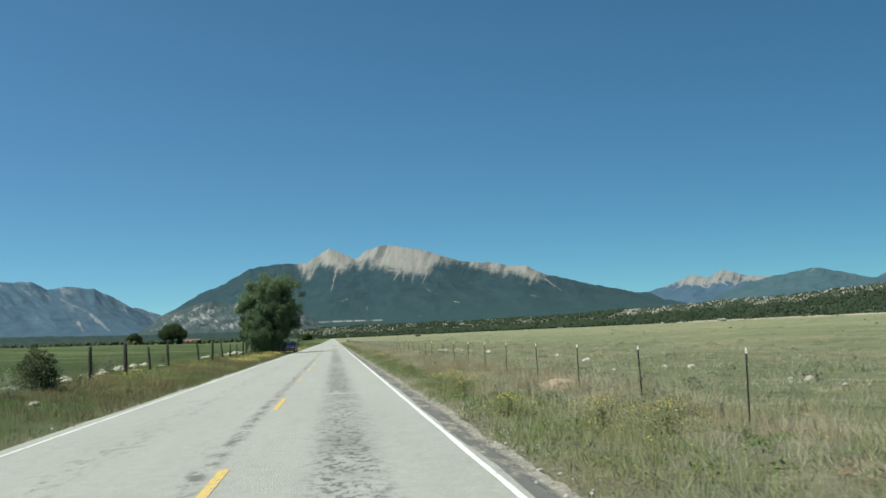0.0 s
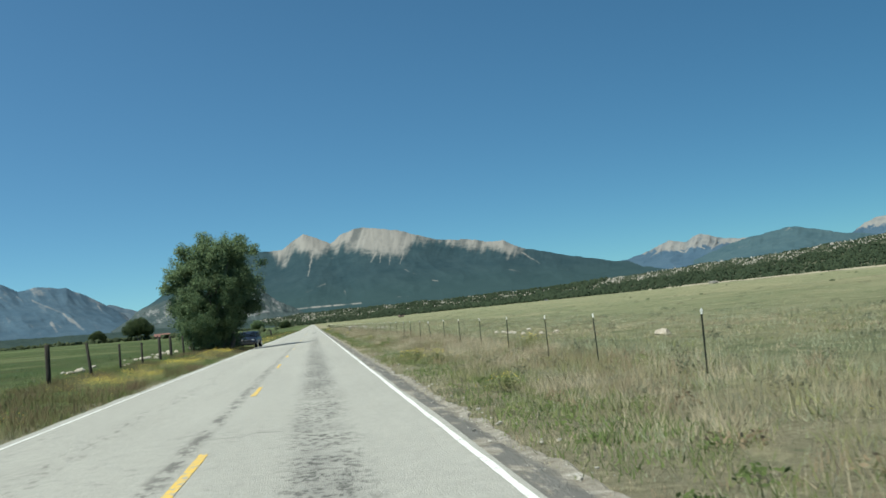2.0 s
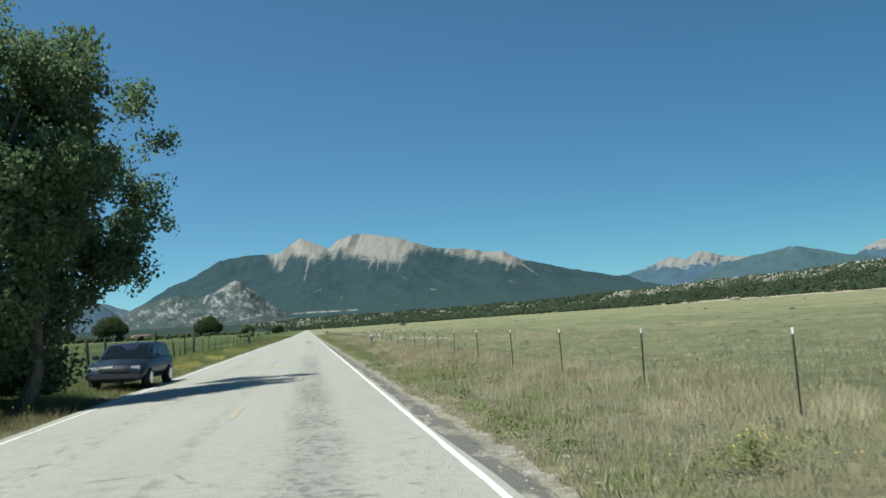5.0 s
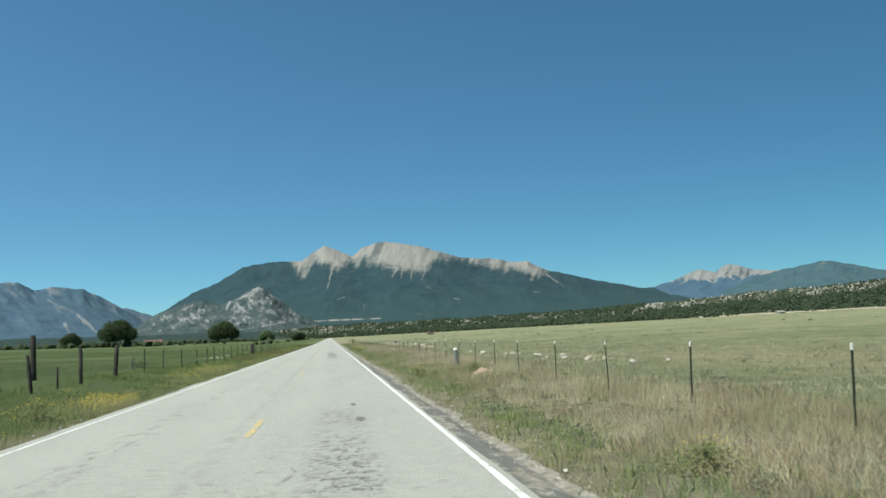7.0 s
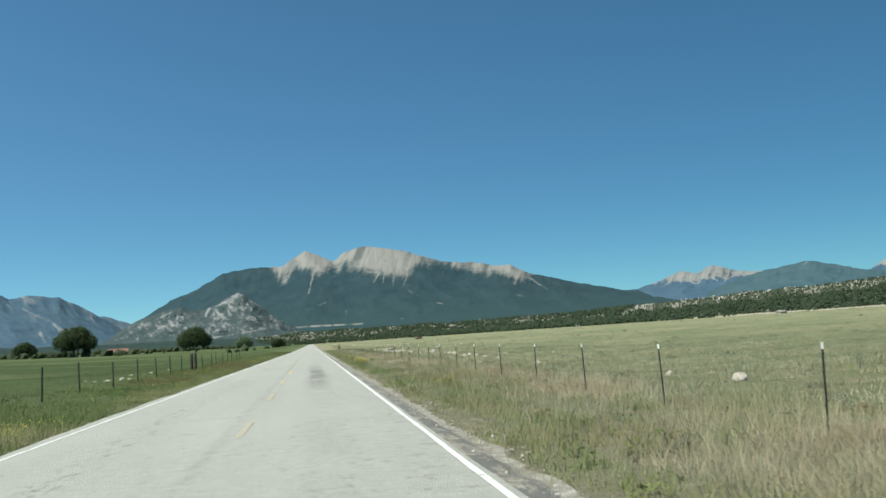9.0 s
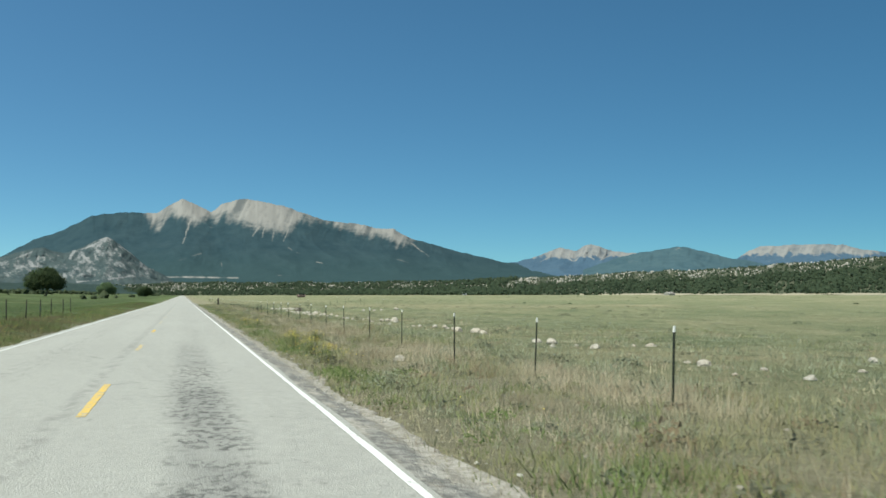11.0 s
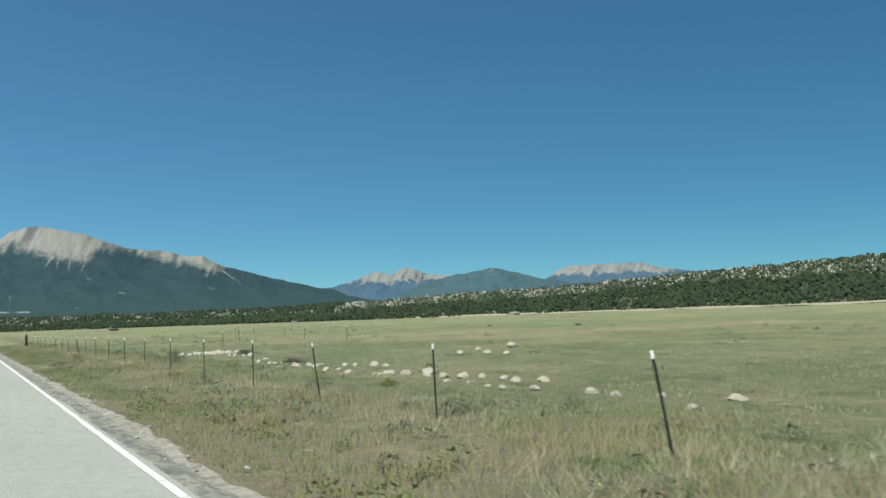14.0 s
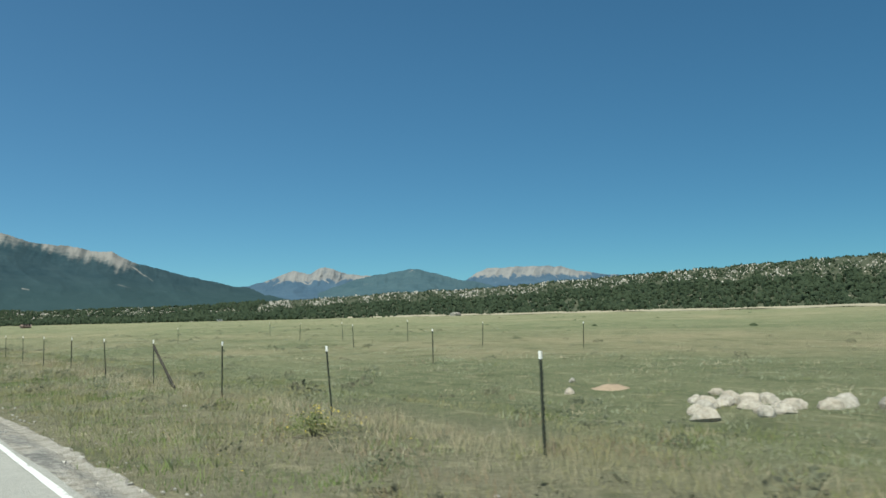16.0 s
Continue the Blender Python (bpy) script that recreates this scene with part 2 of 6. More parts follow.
def make_field():
    n = Nodes("dry_meadow", 1.0, 0, 0.1)
    big = n.noise(0.018, 5, 0.62)
    mid = n.noise(0.16, 5, 0.65, (1, 0.6, 1))
    fine = n.noise(2.2, 5, 0.7)
    green = n.ramp(mid, [(0.3, (0.112, 0.130, 0.068)), (0.55, (0.160, 0.174, 0.096)), (0.75, (0.220, 0.220, 0.130))])
    tan = n.ramp(fine, [(0.3, (0.18, 0.16, 0.095)), (0.7, (0.33, 0.285, 0.18))])
    c = n.mix(n.step(n.math("ADD", big, n.math("MULTIPLY", mid, 0.5)), 0.66, 1.0), green, tan)
    c = n.mix(n.math("MULTIPLY", n.step(fine, 0.54, 0.72), 0.55), c, (0.085, 0.095, 0.050))
    # tan soil shows between the tufts of the verge
    x = n.axis(0)
    soil = n.ramp(n.noise(6, 5, 0.7), [(0.3, (0.15, 0.13, 0.088)), (0.7, (0.28, 0.245, 0.18))])
    c = n.mix(n.math("MULTIPLY", n.step(n.math("ADD", n.math("ABSOLUTE", x, 0.0), n.math("MULTIPLY", mid, 4)), 12, 8), 0.6), c, soil)
    # greener ground on the wooden fence's side, and the irrigated pasture beyond
    fresh = n.mix(fine, (0.042, 0.072, 0.020), (0.085, 0.116, 0.042))
    c = n.mix(n.math("MULTIPLY", n.step(x, -3.8, -5.0), 0.82), c, fresh)
    lush = n.math("MULTIPLY", n.step(x, -9.5, -13), n.step(n.noise(0.03, 5, 0.65, (1, 0.35, 1)), 0.30, 0.50))
    c = n.mix(n.math("MULTIPLY", lush, 0.8), c, n.mix(fine, (0.030, 0.052, 0.016), (0.056, 0.082, 0.030)))
    strips = n.math("MULTIPLY", n.step(x, -14, -20), n.step(n.noise(0.045, 4, 0.55, (0.18, 1, 1)), 0.50, 0.60))
    c = n.mix(n.math("MULTIPLY", strips, 0.7), c, (0.125, 0.142, 0.066))
    worn = n.math("MULTIPLY", n.step(x, -7.5, -11), n.step(n.noise(0.22, 6, 0.75, (0.6, 1.2, 1)), 0.46, 0.62))
    c = n.mix(n.math("MULTIPLY", worn, 0.6), c, n.mix(fine, (0.040, 0.042, 0.018), (0.088, 0.084, 0.042)))
    turf = n.noise(11, 5, 0.8)
    c = n.mix(n.math("MULTIPLY", n.math("MULTIPLY", n.step(turf, 0.50, 0.66), 0.55), n.step(x, -4.5, 2.0)), c, (0.31, 0.28, 0.18))
    c = n.mix(n.math("MULTIPLY", n.step(turf, 0.46, 0.34), 0.45), c, (0.085, 0.092, 0.048))
    hum = n.noise(0.7, 4, 0.7, (1, 0.55, 1))
    c = n.mix(n.math("MULTIPLY", n.step(hum, 0.53, 0.66), 0.62), c, (0.092, 0.105, 0.055))
    straw = n.noise(1.7, 5, 0.72, (1, 0.6, 1))
    c = n.mix(n.math("MULTIPLY", n.math("MULTIPLY", n.step(straw, 0.54, 0.66), 0.6), n.step(x, -6.0, 3.0)), c, (0.32, 0.295, 0.185))
    n.bump(n.math("ADD", fine, turf), 1.0, 0.10)
    return n.done(c)


def make_grass(name, dark, light, tint, rust=None):
    n = Nodes(name, 0.75, 0, 0.25)
    tone = n.attribute("tone")
    c = n.mix(tone, dark, light)
    c = n.mix(n.step(n.noise(0.35, 4, 0.6), 0.42, 0.62), c, n.mix(tone, tuple(v * 0.7 for v in tint), tint))
    if rust:   # drifts of brown seed heads
        c = n.mix(n.math("MULTIPLY", n.step(n.noise(0.8, 4, 0.65, (1, 0.6, 1)), 0.49, 0.60), 0.8), c, n.mix(tone, tuple(v * 0.6 for v in rust), rust))
    return n.thin(c, 0.35, 0.9)


def make_leaf(name, dark, light, outward=0.0):
    n = Nodes(name, 0.75, 0, 0.15)
    c = n.mix(n.attribute("tone"), dark, light)
    return n.thin(n.mix(n.math("MULTIPLY", n.step(n.noise(0.5, 3), 0.4, 0.65), 0.4), c, light), 0.4, 0.0, outward)


def make_bark(name, a, b):
    n = Nodes(name, 0.95, 0, 0.15)
    g = n.noise(7, 6, 0.7, (3, 3, 0.5))
    n.bump(g, 0.9, 0.03)
    return n.done(n.ramp(g, [(0.35, a), (0.65, b)]))


def make_rock():
    n = Nodes("pale_granite", 0.9, 0, 0.25)
    c = n.ramp(n.noise(2.6, 6, 0.65), [(0.3, (0.20, 0.18, 0.145)), (0.5, (0.36, 0.33, 0.28)), (0.72, (0.51, 0.475, 0.41))])
    c = n.mix(n.math("MULTIPLY", n.step(n.noise(16, 4), 0.52, 0.68), 0.5), c, (0.22, 0.20, 0.17))
    warm = n.t.nodes.new("ShaderNodeMapRange")
    n.put(n.random(), warm.inputs[0])
    warm.inputs["To Max"].default_value = 0.35
    c = n.mix(warm.outputs[0], c, (0.36, 0.285, 0.20))
    n.bump(n.noise(24, 5), 0.6, 0.03)
    return n.done(c)


def make_mountain(name, forest, forest2, rock, rock2, scale=1.0, patchy=0.55, soft=(0.36, 0.64), lower=None, rough=0.22, ribbed=0.25, grain=(1, 1, 1)):
    n = Nodes(name, 1.0, 0, 0.05)
    streak = n.noise(0.010 * scale, 6, 0.62, (1, 0.6, 0.7))
    mott = n.noise(0.028 * scale, 6, 0.65, grain)
    bare = n.attribute("bare")
    f = n.ramp(n.math("ADD", n.math("MULTIPLY", streak, 0.6), n.math("MULTIPLY", mott, 0.4)), [(0.36, forest), (0.62, forest2)])
    if lower:   # haze painted in: forest turns paler teal towards the valley
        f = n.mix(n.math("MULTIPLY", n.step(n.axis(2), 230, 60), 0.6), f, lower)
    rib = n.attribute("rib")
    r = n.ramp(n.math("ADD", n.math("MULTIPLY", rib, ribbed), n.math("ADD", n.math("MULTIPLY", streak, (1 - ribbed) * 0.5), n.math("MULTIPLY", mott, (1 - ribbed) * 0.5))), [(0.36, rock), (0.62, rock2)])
    mask = n.step(n.math("ADD", bare, n.math("MULTIPLY", n.math("SUBTRACT", n.math("ADD", n.math("MULTIPLY", streak, 0.5), n.math("MULTIPLY", mott, 0.5)), 0.5), patchy)), *soft)
    n.bump(n.math("ADD", mott, streak), rough, 12)
    return n.done(n.mix(mask, f, r))


ASPHALT = make_asphalt()
WHITE_PAINT = make_paint("white_road_paint", (0.66, 0.66, 0.63), 0.07)
YELLOWS = [make_paint("yellow_road_paint", (0.60, 0.40, 0.08), w) for w in (0.115, 0.165, 0.20, 0.27)]
SHOULDER = make_shoulder()
BITUMEN = plain("dark_bitumen", (0.125, 0.12, 0.11), 0.9, 0, 0.5, 26)
FIELD = make_field()
GRASS_TAN = make_grass("dry_tan_grass", (0.215, 0.182, 0.112), (0.51, 0.45, 0.31), (0.265, 0.252, 0.138), (0.255, 0.182, 0.120))
GRASS_PALE = make_grass("pale_fluffy_grass", (0.235, 0.195, 0.122), (0.52, 0.455, 0.325), (0.30, 0.270, 0.165), (0.28, 0.238, 0.150))
GRASS_RUST = make_grass("brown_seed_grass", (0.135, 0.100, 0.062), (0.315, 0.245, 0.158), (0.215, 0.165, 0.098))
BRUSH = make_grass("olive_brush_leaves", (0.085, 0.095, 0.056), (0.205, 0.215, 0.140), (0.150, 0.145, 0.092))
GRASS_GREEN = make_grass("green_grass", (0.070, 0.090, 0.030), (0.20, 0.225, 0.085), (0.27, 0.25, 0.125))
WEED = make_grass("fresh_green_weeds", (0.060, 0.086, 0.026), (0.175, 0.225, 0.072), (0.205, 0.21, 0.09))
DARK_RUST = make_grass("dark_brown_dock_and_grass", (0.075, 0.056, 0.030), (0.185, 0.140, 0.075), (0.115, 0.105, 0.045))
LEFT_GRASS = make_grass("lush_verge_grass", (0.040, 0.068, 0.017), (0.115, 0.165, 0.045), (0.130, 0.148, 0.048))
PASTURE = make_grass("pasture_grass_blades", (0.028, 0.050, 0.014), (0.074, 0.112, 0.035), (0.070, 0.090, 0.034))
FLOWER = make_grass("yellow_flower_heads", (0.46, 0.35, 0.05), (0.74, 0.60, 0.14), (0.60, 0.46, 0.08))
SAGE = make_grass("grey_green_sage", (0.155, 0.17, 0.108), (0.32, 0.335, 0.22), (0.225, 0.24, 0.142))
LEAF = make_leaf("cottonwood_leaves", (0.048, 0.084, 0.042), (0.175, 0.232, 0.115), 4.5)
LEAF_DARK = make_leaf("dark_leaves", (0.026, 0.042, 0.018), (0.070, 0.095, 0.040), 4.0)
SHRUB = make_leaf("dull_shrub_leaves", (0.030, 0.044, 0.020), (0.080, 0.098, 0.050))
BUSH_LEAF = make_leaf("willow_bush_leaves", (0.050, 0.066, 0.032), (0.135, 0.155, 0.080))
# juniper green is lightened a little to include haze over the hills
JUNIPER = make_leaf("juniper_foliage", (0.028, 0.044, 0.026), (0.060, 0.082, 0.044))
BARK = make_bark("grey_bark", (0.075, 0.062, 0.048), (0.20, 0.175, 0.145))
OLD_WOOD = make_bark("weathered_post_wood", (0.020, 0.018, 0.015), (0.072, 0.064, 0.054))
POST_GREEN = plain("dark_green_post_paint", (0.020, 0.025, 0.017), 0.6, 0.2, 0.4, 30)
POST_WHITE = plain("white_post_tip_paint", (0.72, 0.70, 0.66), 0.6)
ROCK = make_rock()
# MOUNT colours are tinted blue for the haze of distance
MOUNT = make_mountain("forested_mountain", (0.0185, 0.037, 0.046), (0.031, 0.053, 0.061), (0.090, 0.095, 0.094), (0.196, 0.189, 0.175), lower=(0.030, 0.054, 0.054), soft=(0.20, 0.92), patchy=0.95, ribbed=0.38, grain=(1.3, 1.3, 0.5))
BENCH = make_mountain("wooded_bench", (0.020, 0.034, 0.033), (0.036, 0.052, 0.046), (0.10, 0.10, 0.08), (0.16, 0.15, 0.12), 4.0)
# the next three lie farther back: haze painted in as paler, bluer tones
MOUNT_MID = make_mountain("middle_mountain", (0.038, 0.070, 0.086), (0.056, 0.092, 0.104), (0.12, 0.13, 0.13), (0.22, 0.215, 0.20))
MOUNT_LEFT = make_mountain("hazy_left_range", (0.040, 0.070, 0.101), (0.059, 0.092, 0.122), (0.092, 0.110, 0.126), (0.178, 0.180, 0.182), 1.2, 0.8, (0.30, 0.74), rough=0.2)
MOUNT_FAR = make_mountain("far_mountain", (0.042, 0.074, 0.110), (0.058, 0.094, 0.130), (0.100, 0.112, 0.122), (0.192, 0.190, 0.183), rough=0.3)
CLIFF = make_mountain("chalk_cliff_ridge", (0.034, 0.050, 0.054), (0.060, 0.076, 0.074), (0.090, 0.098, 0.102), (0.195, 0.196, 0.194), 2.6, 1.5, (0.28, 0.72), rough=0.32, ribbed=0.2, grain=(1.5, 1.5, 0.45))
HILL = make_mountain("juniper_hill_soil", (0.045, 0.055, 0.036), (0.080, 0.084, 0.056), (0.18, 0.165, 0.13), (0.33, 0.30, 0.26), 12.0, 2.2, (0.46, 0.62))


# ---------------------------------------------------------------- mesh helpers
def solid(name, bm, material, parent=None, label=""):
    me = bpy.data.meshes.new(name)
    bm.normal_update()
    bm.to_mesh(me)
    bm.free()
    me.materials.append(material)
    ob = new(name, me)
    if parent:
        ob.parent = parent
    if label:
        tagged(ob, label)
    return ob


part = solid


def smooth(ob):
    ob.data.polygons.foreach_set("use_smooth", [True] * len(ob.data.polygons))
    return ob


def soup(name, verts, faces, material, tone=None, attribute="tone"):
    """A mesh from arrays: verts n x 3, faces m x 3 or m x 4."""
    me = bpy.data.meshes.new(name)
    m, k = faces.shape
    me.vertices.add(len(verts))
    me.vertices.foreach_set("co", np.ascontiguousarray(verts, np.float32).ravel())
    me.loops.add(m * k)
    me.loops.foreach_set("vertex_index", np.ascontiguousarray(faces, np.int32).ravel())
    me.polygons.add(m)
    me.polygons.foreach_set("loop_start", np.arange(0, m * k, k, dtype=np.int32))
    if tone is not None:
        a = me.attributes.new(attribute, "FLOAT", "POINT")
        a.data.foreach_set("value", np.ascontiguousarray(tone, np.float32))
    me.update(calc_edges=True)
    me.polygons.foreach_set("use_smooth", [False] * m)
    me.materials.append(material)
    return new(name, me)


def grid_faces(nu, nv):
    i = np.arange(nu - 1)[:, None] * nv + np.arange(nv - 1)[None, :]
    return np.stack([i, i + nv, i + nv + 1, i + 1], -1).reshape(-1, 4)


def box(bm, x0, x1, y0, y1, z0, z1, bevel=0.0):
    r = bmesh.ops.create_cube(bm, size=1, matrix=Matrix.Translation(((x0 + x1) / 2, (y0 + y1) / 2, (z0 + z1) / 2)) @ Matrix.Diagonal((x1 - x0, y1 - y0, z1 - z0, 1)))
    if bevel:
        e = list({e for v in r["verts"] for e in v.link_edges})
        bmesh.ops.bevel(bm, geom=e, offset=bevel, segments=2, affect="EDGES")


def tube(bm, pts, radii, n=8):
    """A tapered tube through points."""
    rings = []
    for k, p in enumerate(pts):
        d = Vector(pts[min(k + 1, len(pts) - 1)]) - Vector(pts[max(k - 1, 0)])
        q = d.to_track_quat("Z", "Y")
        rings.append([bm.verts.new(Vector(p) + q @ Vector((radii[k] * math.cos(a), radii[k] * math.sin(a), 0))) for a in [2 * math.pi * i / n for i in range(n)]])
    for a, b in zip(rings, rings[1:]):
        for i in range(n):
            bm.faces.new((a[i], a[(i + 1) % n], b[(i + 1) % n], b[i]))
    bm.faces.new(rings[-1])
    bm.faces.new(rings[0][::-1])


def ball(n=1):
    bm = bmesh.new()
    bmesh.ops.create_icosphere(bm, subdivisions=n, radius=1)
    v = np.array([x.co[:] for x in bm.verts])
    f = np.array([[x.index for x in p.verts] for p in bm.faces])
    bm.free()
    return v, f


def value_noise(x, y, seed=0):
    """Smooth noise from -1 to 1 on arrays."""
    xi, yi = np.floor(x).astype(int), np.floor(y).astype(int)
    fx, fy = x - xi, y - yi
    fx, fy = fx * fx * (3 - 2 * fx), fy * fy * (3 - 2 * fy)

    def h(a, b):
        v = np.sin(a * 127.1 + b * 311.7 + seed * 74.7) * 43758.5453
        return (v - np.floor(v)) * 2 - 1
    return (h(xi, yi) * (1 - fx) + h(xi + 1, yi) * fx) * (1 - fy) + (h(xi, yi + 1) * (1 - fx) + h(xi + 1, yi + 1) * fx) * fy


def fractal(x, y, octaves=5, seed=0, gain=0.5):
    s, a = 0, 1
    for k in range(octaves):
        s = s + a * value_noise(x * 2 ** k, y * 2 ** k, seed + k)
        a *= gain
    return s


def ridged(x, y, octaves=5, seed=0):
    s, a = 0, 1
    for k in range(octaves):
        s = s + a * (1 - 2 * np.abs(value_noise(x * 2 ** k, y * 2 ** k, seed + k)))
        a *= 0.5
    return s


# ---------------------------------------------------------------- the lie of the land
HALF = 3.02        # half the road between the white lines on the camera's side
LEFT_HALF = 3.41


def ahead(y):
    return 0.002 * np.maximum(np.asarray(y, float) - 420, 0)


def ground_z(x, y):
    x, y = np.asarray(x, float), np.asarray(y, float)
    right = np.interp(x, [0, 3.3, 3.9, 5.0, 7.5, 12, 40, 400, 1200], [-0.20, -0.16, -0.11, -0.12, 0.0, -0.03, 0.02, 0.9, 2.5])
    left = np.interp(-x, [0, 3.6, 4.3, 5.2, 7.5, 9, 40, 120, 600], [-0.20, -0.17, -0.10, 0.02, 0.27, 0.33, 1.1, 3.6, 7.0]) - 0.17 * np.clip((y - 165) / 20, 0, 1) * np.clip((-x - 4.3) / 3, 0, 1) * np.clip((60 + x) / 30, 0, 1)
    z = np.where(x > 0, right, left) + ahead(y)
    far = np.clip((np.abs(x) - 3.6) / 1.5, 0, 1)
    z = z + far * (0.05 * value_noise(x * 0.8, y * 0.8, 3) + 0.05 * value_noise(x * 0.23, y * 0.23, 5))
    return z + np.clip((np.abs(x) - 8) / 30, 0, 1) * 0.35 * value_noise(x * 0.035, y * 0.035, 9)


def spread(near, fine, far, n):
    """Coordinates, close-set within near and ever wider out to far."""
    a = np.arange(-near, near + 0.001, fine)
    b = near + (far - near) * (np.linspace(0, 1, n + 1)[1:] ** 3.2)
    return np.concatenate([-b[::-1], a, b])


gx = spread(13, 0.45, 4900, 70)
gy0 = np.arange(-20, 430, 1.5)
gy = np.concatenate([-20 - 900 * np.linspace(1, 0, 12)[:-1] ** 2, gy0, 430 + 4500 * np.linspace(0, 1, 70)[1:] ** 2.6])
GX, GY = np.meshgrid(gx, gy, indexing="ij")
GV = np.stack([GX, GY, ground_z(GX, GY)], -1).reshape(-1, 3)
ground = soup("ground", GV, grid_faces(len(gx), len(gy)), FIELD)
smooth(ground)
tagged(ground, "dry green and tan meadow with bare soil", "ground", kind="structure")

# road with a slight crown
ry = np.concatenate([np.arange(-30, 430, 2.0), 430 + 1500 * np.linspace(0, 1, 40)[1:] ** 2])
rx = np.array([-3.75, -3.72, -3.55, -2.4, -1.2, 0, 1.2, 2.4, 3.05, 3.13, 3.15])


def road_z(x, y):
    return 0.0 - 0.05 * (np.abs(x) / 3.2) ** 1.5 + ahead(y)


RX, RY = np.meshgrid(rx, ry, indexing="ij")
ragged = np.where((RX < -3.5) | (RX > 3.08), np.where(RX > 0, 0.025, 0.07) * fractal(RY * 0.5, RX * 0 + np.sign(RX), 4, 21), 0)
RZ = road_z(RX, RY)
RZ[0] -= 0.10
RZ[-1] -= 0.10
road = soup("road", np.stack([RX + ragged, RY, RZ], -1).reshape(-1, 3), grid_faces(len(rx), len(ry)), ASPHALT)
tagged(road, "bleached grey two-lane asphalt road with dark worn patches", "road", kind="structure")


def stripe(name, x, width, y0, y1, material, label, step=0.5, seed=0):
    y = np.arange(y0, y1 + 0.001, step)
    wob = 0.005 * value_noise(y * 0.9, y * 0, seed)
    w2 = 0.006 * value_noise(y * 1.7, y * 0, seed + 5)
    a = np.stack([x - width / 2 + wob + w2, y, road_z(x - width / 2, y) + 0.004], -1)
    b = np.stack([x + width / 2 + wob - w2, y, road_z(x + width / 2, y) + 0.004], -1)
    ob = soup(name, np.concatenate([a, b]), grid_faces(2, len(y))[:, ::-1], material)
    return tagged(ob, label, "road marking", kind="structure")


stripe("edge_line", HALF, 0.076, -10, 900, WHITE_PAINT, "worn white line along the edge of the asphalt", 0.5, 1)
stripe("edge_line", -LEFT_HALF, 0.070, -10, 900, WHITE_PAINT, "worn white line along the edge of the asphalt", 0.5, 8)
DASHES = [7.0, 19.5, 32.3, 44.3, 56.0, 68.9, 80.0, 93.6, 105.5, 116.6, 127.7, 138.9, 150.8, 163.2, 176.0, 185.9, 195.8, 208.7, 222.3] + [234.9 + 12.2 * k for k in range(16)]
WORN = {7.0: 0, 19.5: 0, 32.3: 1, 44.3: 0, 56.0: 0, 68.9: 0, 80.0: 0, 93.6: 1, 127.7: 0, 138.9: 1, 150.8: 3, 163.2: 1, 195.8: 1, 208.7: 0, 222.3: 1, 234.9: 0}
LENGTH = {32.3: 2.7, 80.0: 2.9, 7.0: 3.9, 19.5: 3.9, 68.9: 3.6, 195.8: 4.2, 208.7: 4.2}
for k, y0 in enumerate(DASHES):
    d = stripe("centre_dash", 0.16, 0.11, y0, y0 + LENGTH.get(y0, 3.1), YELLOWS[WORN.get(y0, 1 if y0 < 60 else 2)], "faded yellow centre dash on grey asphalt", 0.37, k * 3.1)
    tagged(d, group="centre dashes", kind="thing")


def asphalt_patch(x, y, w, length, seed):
    """A thin irregular spread of dark bitumen."""
    g = np.random.default_rng(seed)
    bm = bmesh.new()
    ring = []
    for k in range(28):
        a = 2 * math.pi * k / 28
        r = 1 + 0.13 * g.normal()
        px, py = x + w * r * math.cos(a), y + length * r * math.sin(a)
        ring.append(bm.verts.new((px, py, float(road_z(px, py)) + 0.004)))
    top = bm.faces.new(ring)
    bmesh.ops.triangulate(bm, faces=[top])
    ob = solid("asphalt_patch", bm, BITUMEN)
    return tagged(ob, "dark bitumen patch on the grey road", "road patch", "road patches")


for k, (x, y, w, l) in enumerate(((1.86, 144.6, 0.065, 0.34), (1.90, 141.0, 0.085, 0.42), (2.37, 71.6, 0.05, 0.22), (0.06, 92.0, 0.045, 0.8), (1.79, 235.3, 0.10, 0.28))):
    asphalt_patch(x, y, w, l, k)


def shoulder(name, side, inner, outer, seed):
    y = np.concatenate([np.arange(-12, 430, 0.25), np.arange(432, 900, 6.0)])
    out = outer + 0.05 * np.clip((y - 140) / 120, 0, 1) * (side > 0) + 0.08 * fractal(y * 0.43, y * 0, 6, seed, 0.8)
    cols = np.linspace(0, 1, 6)
    X = side * (inner + (out - inner)[None, :] * cols[:, None])
    Y = np.broadcast_to(y, X.shape)
    Z = np.where(cols[:, None] < 0.5, road_z(X, Y) - 0.015 - 0.03 * cols[:, None], ground_z(X, Y) + 0.02 - 0.10 * (cols[:, None] > 0.95))
    f = grid_faces(len(cols), len(y))
    return tagged(soup(name, np.stack([X, Y, Z], -1).reshape(-1, 3), f if side > 0 else f[:, ::-1], SHOULDER),
                  "pale gravel shoulder with broken dark asphalt edge", "shoulder", kind="structure")


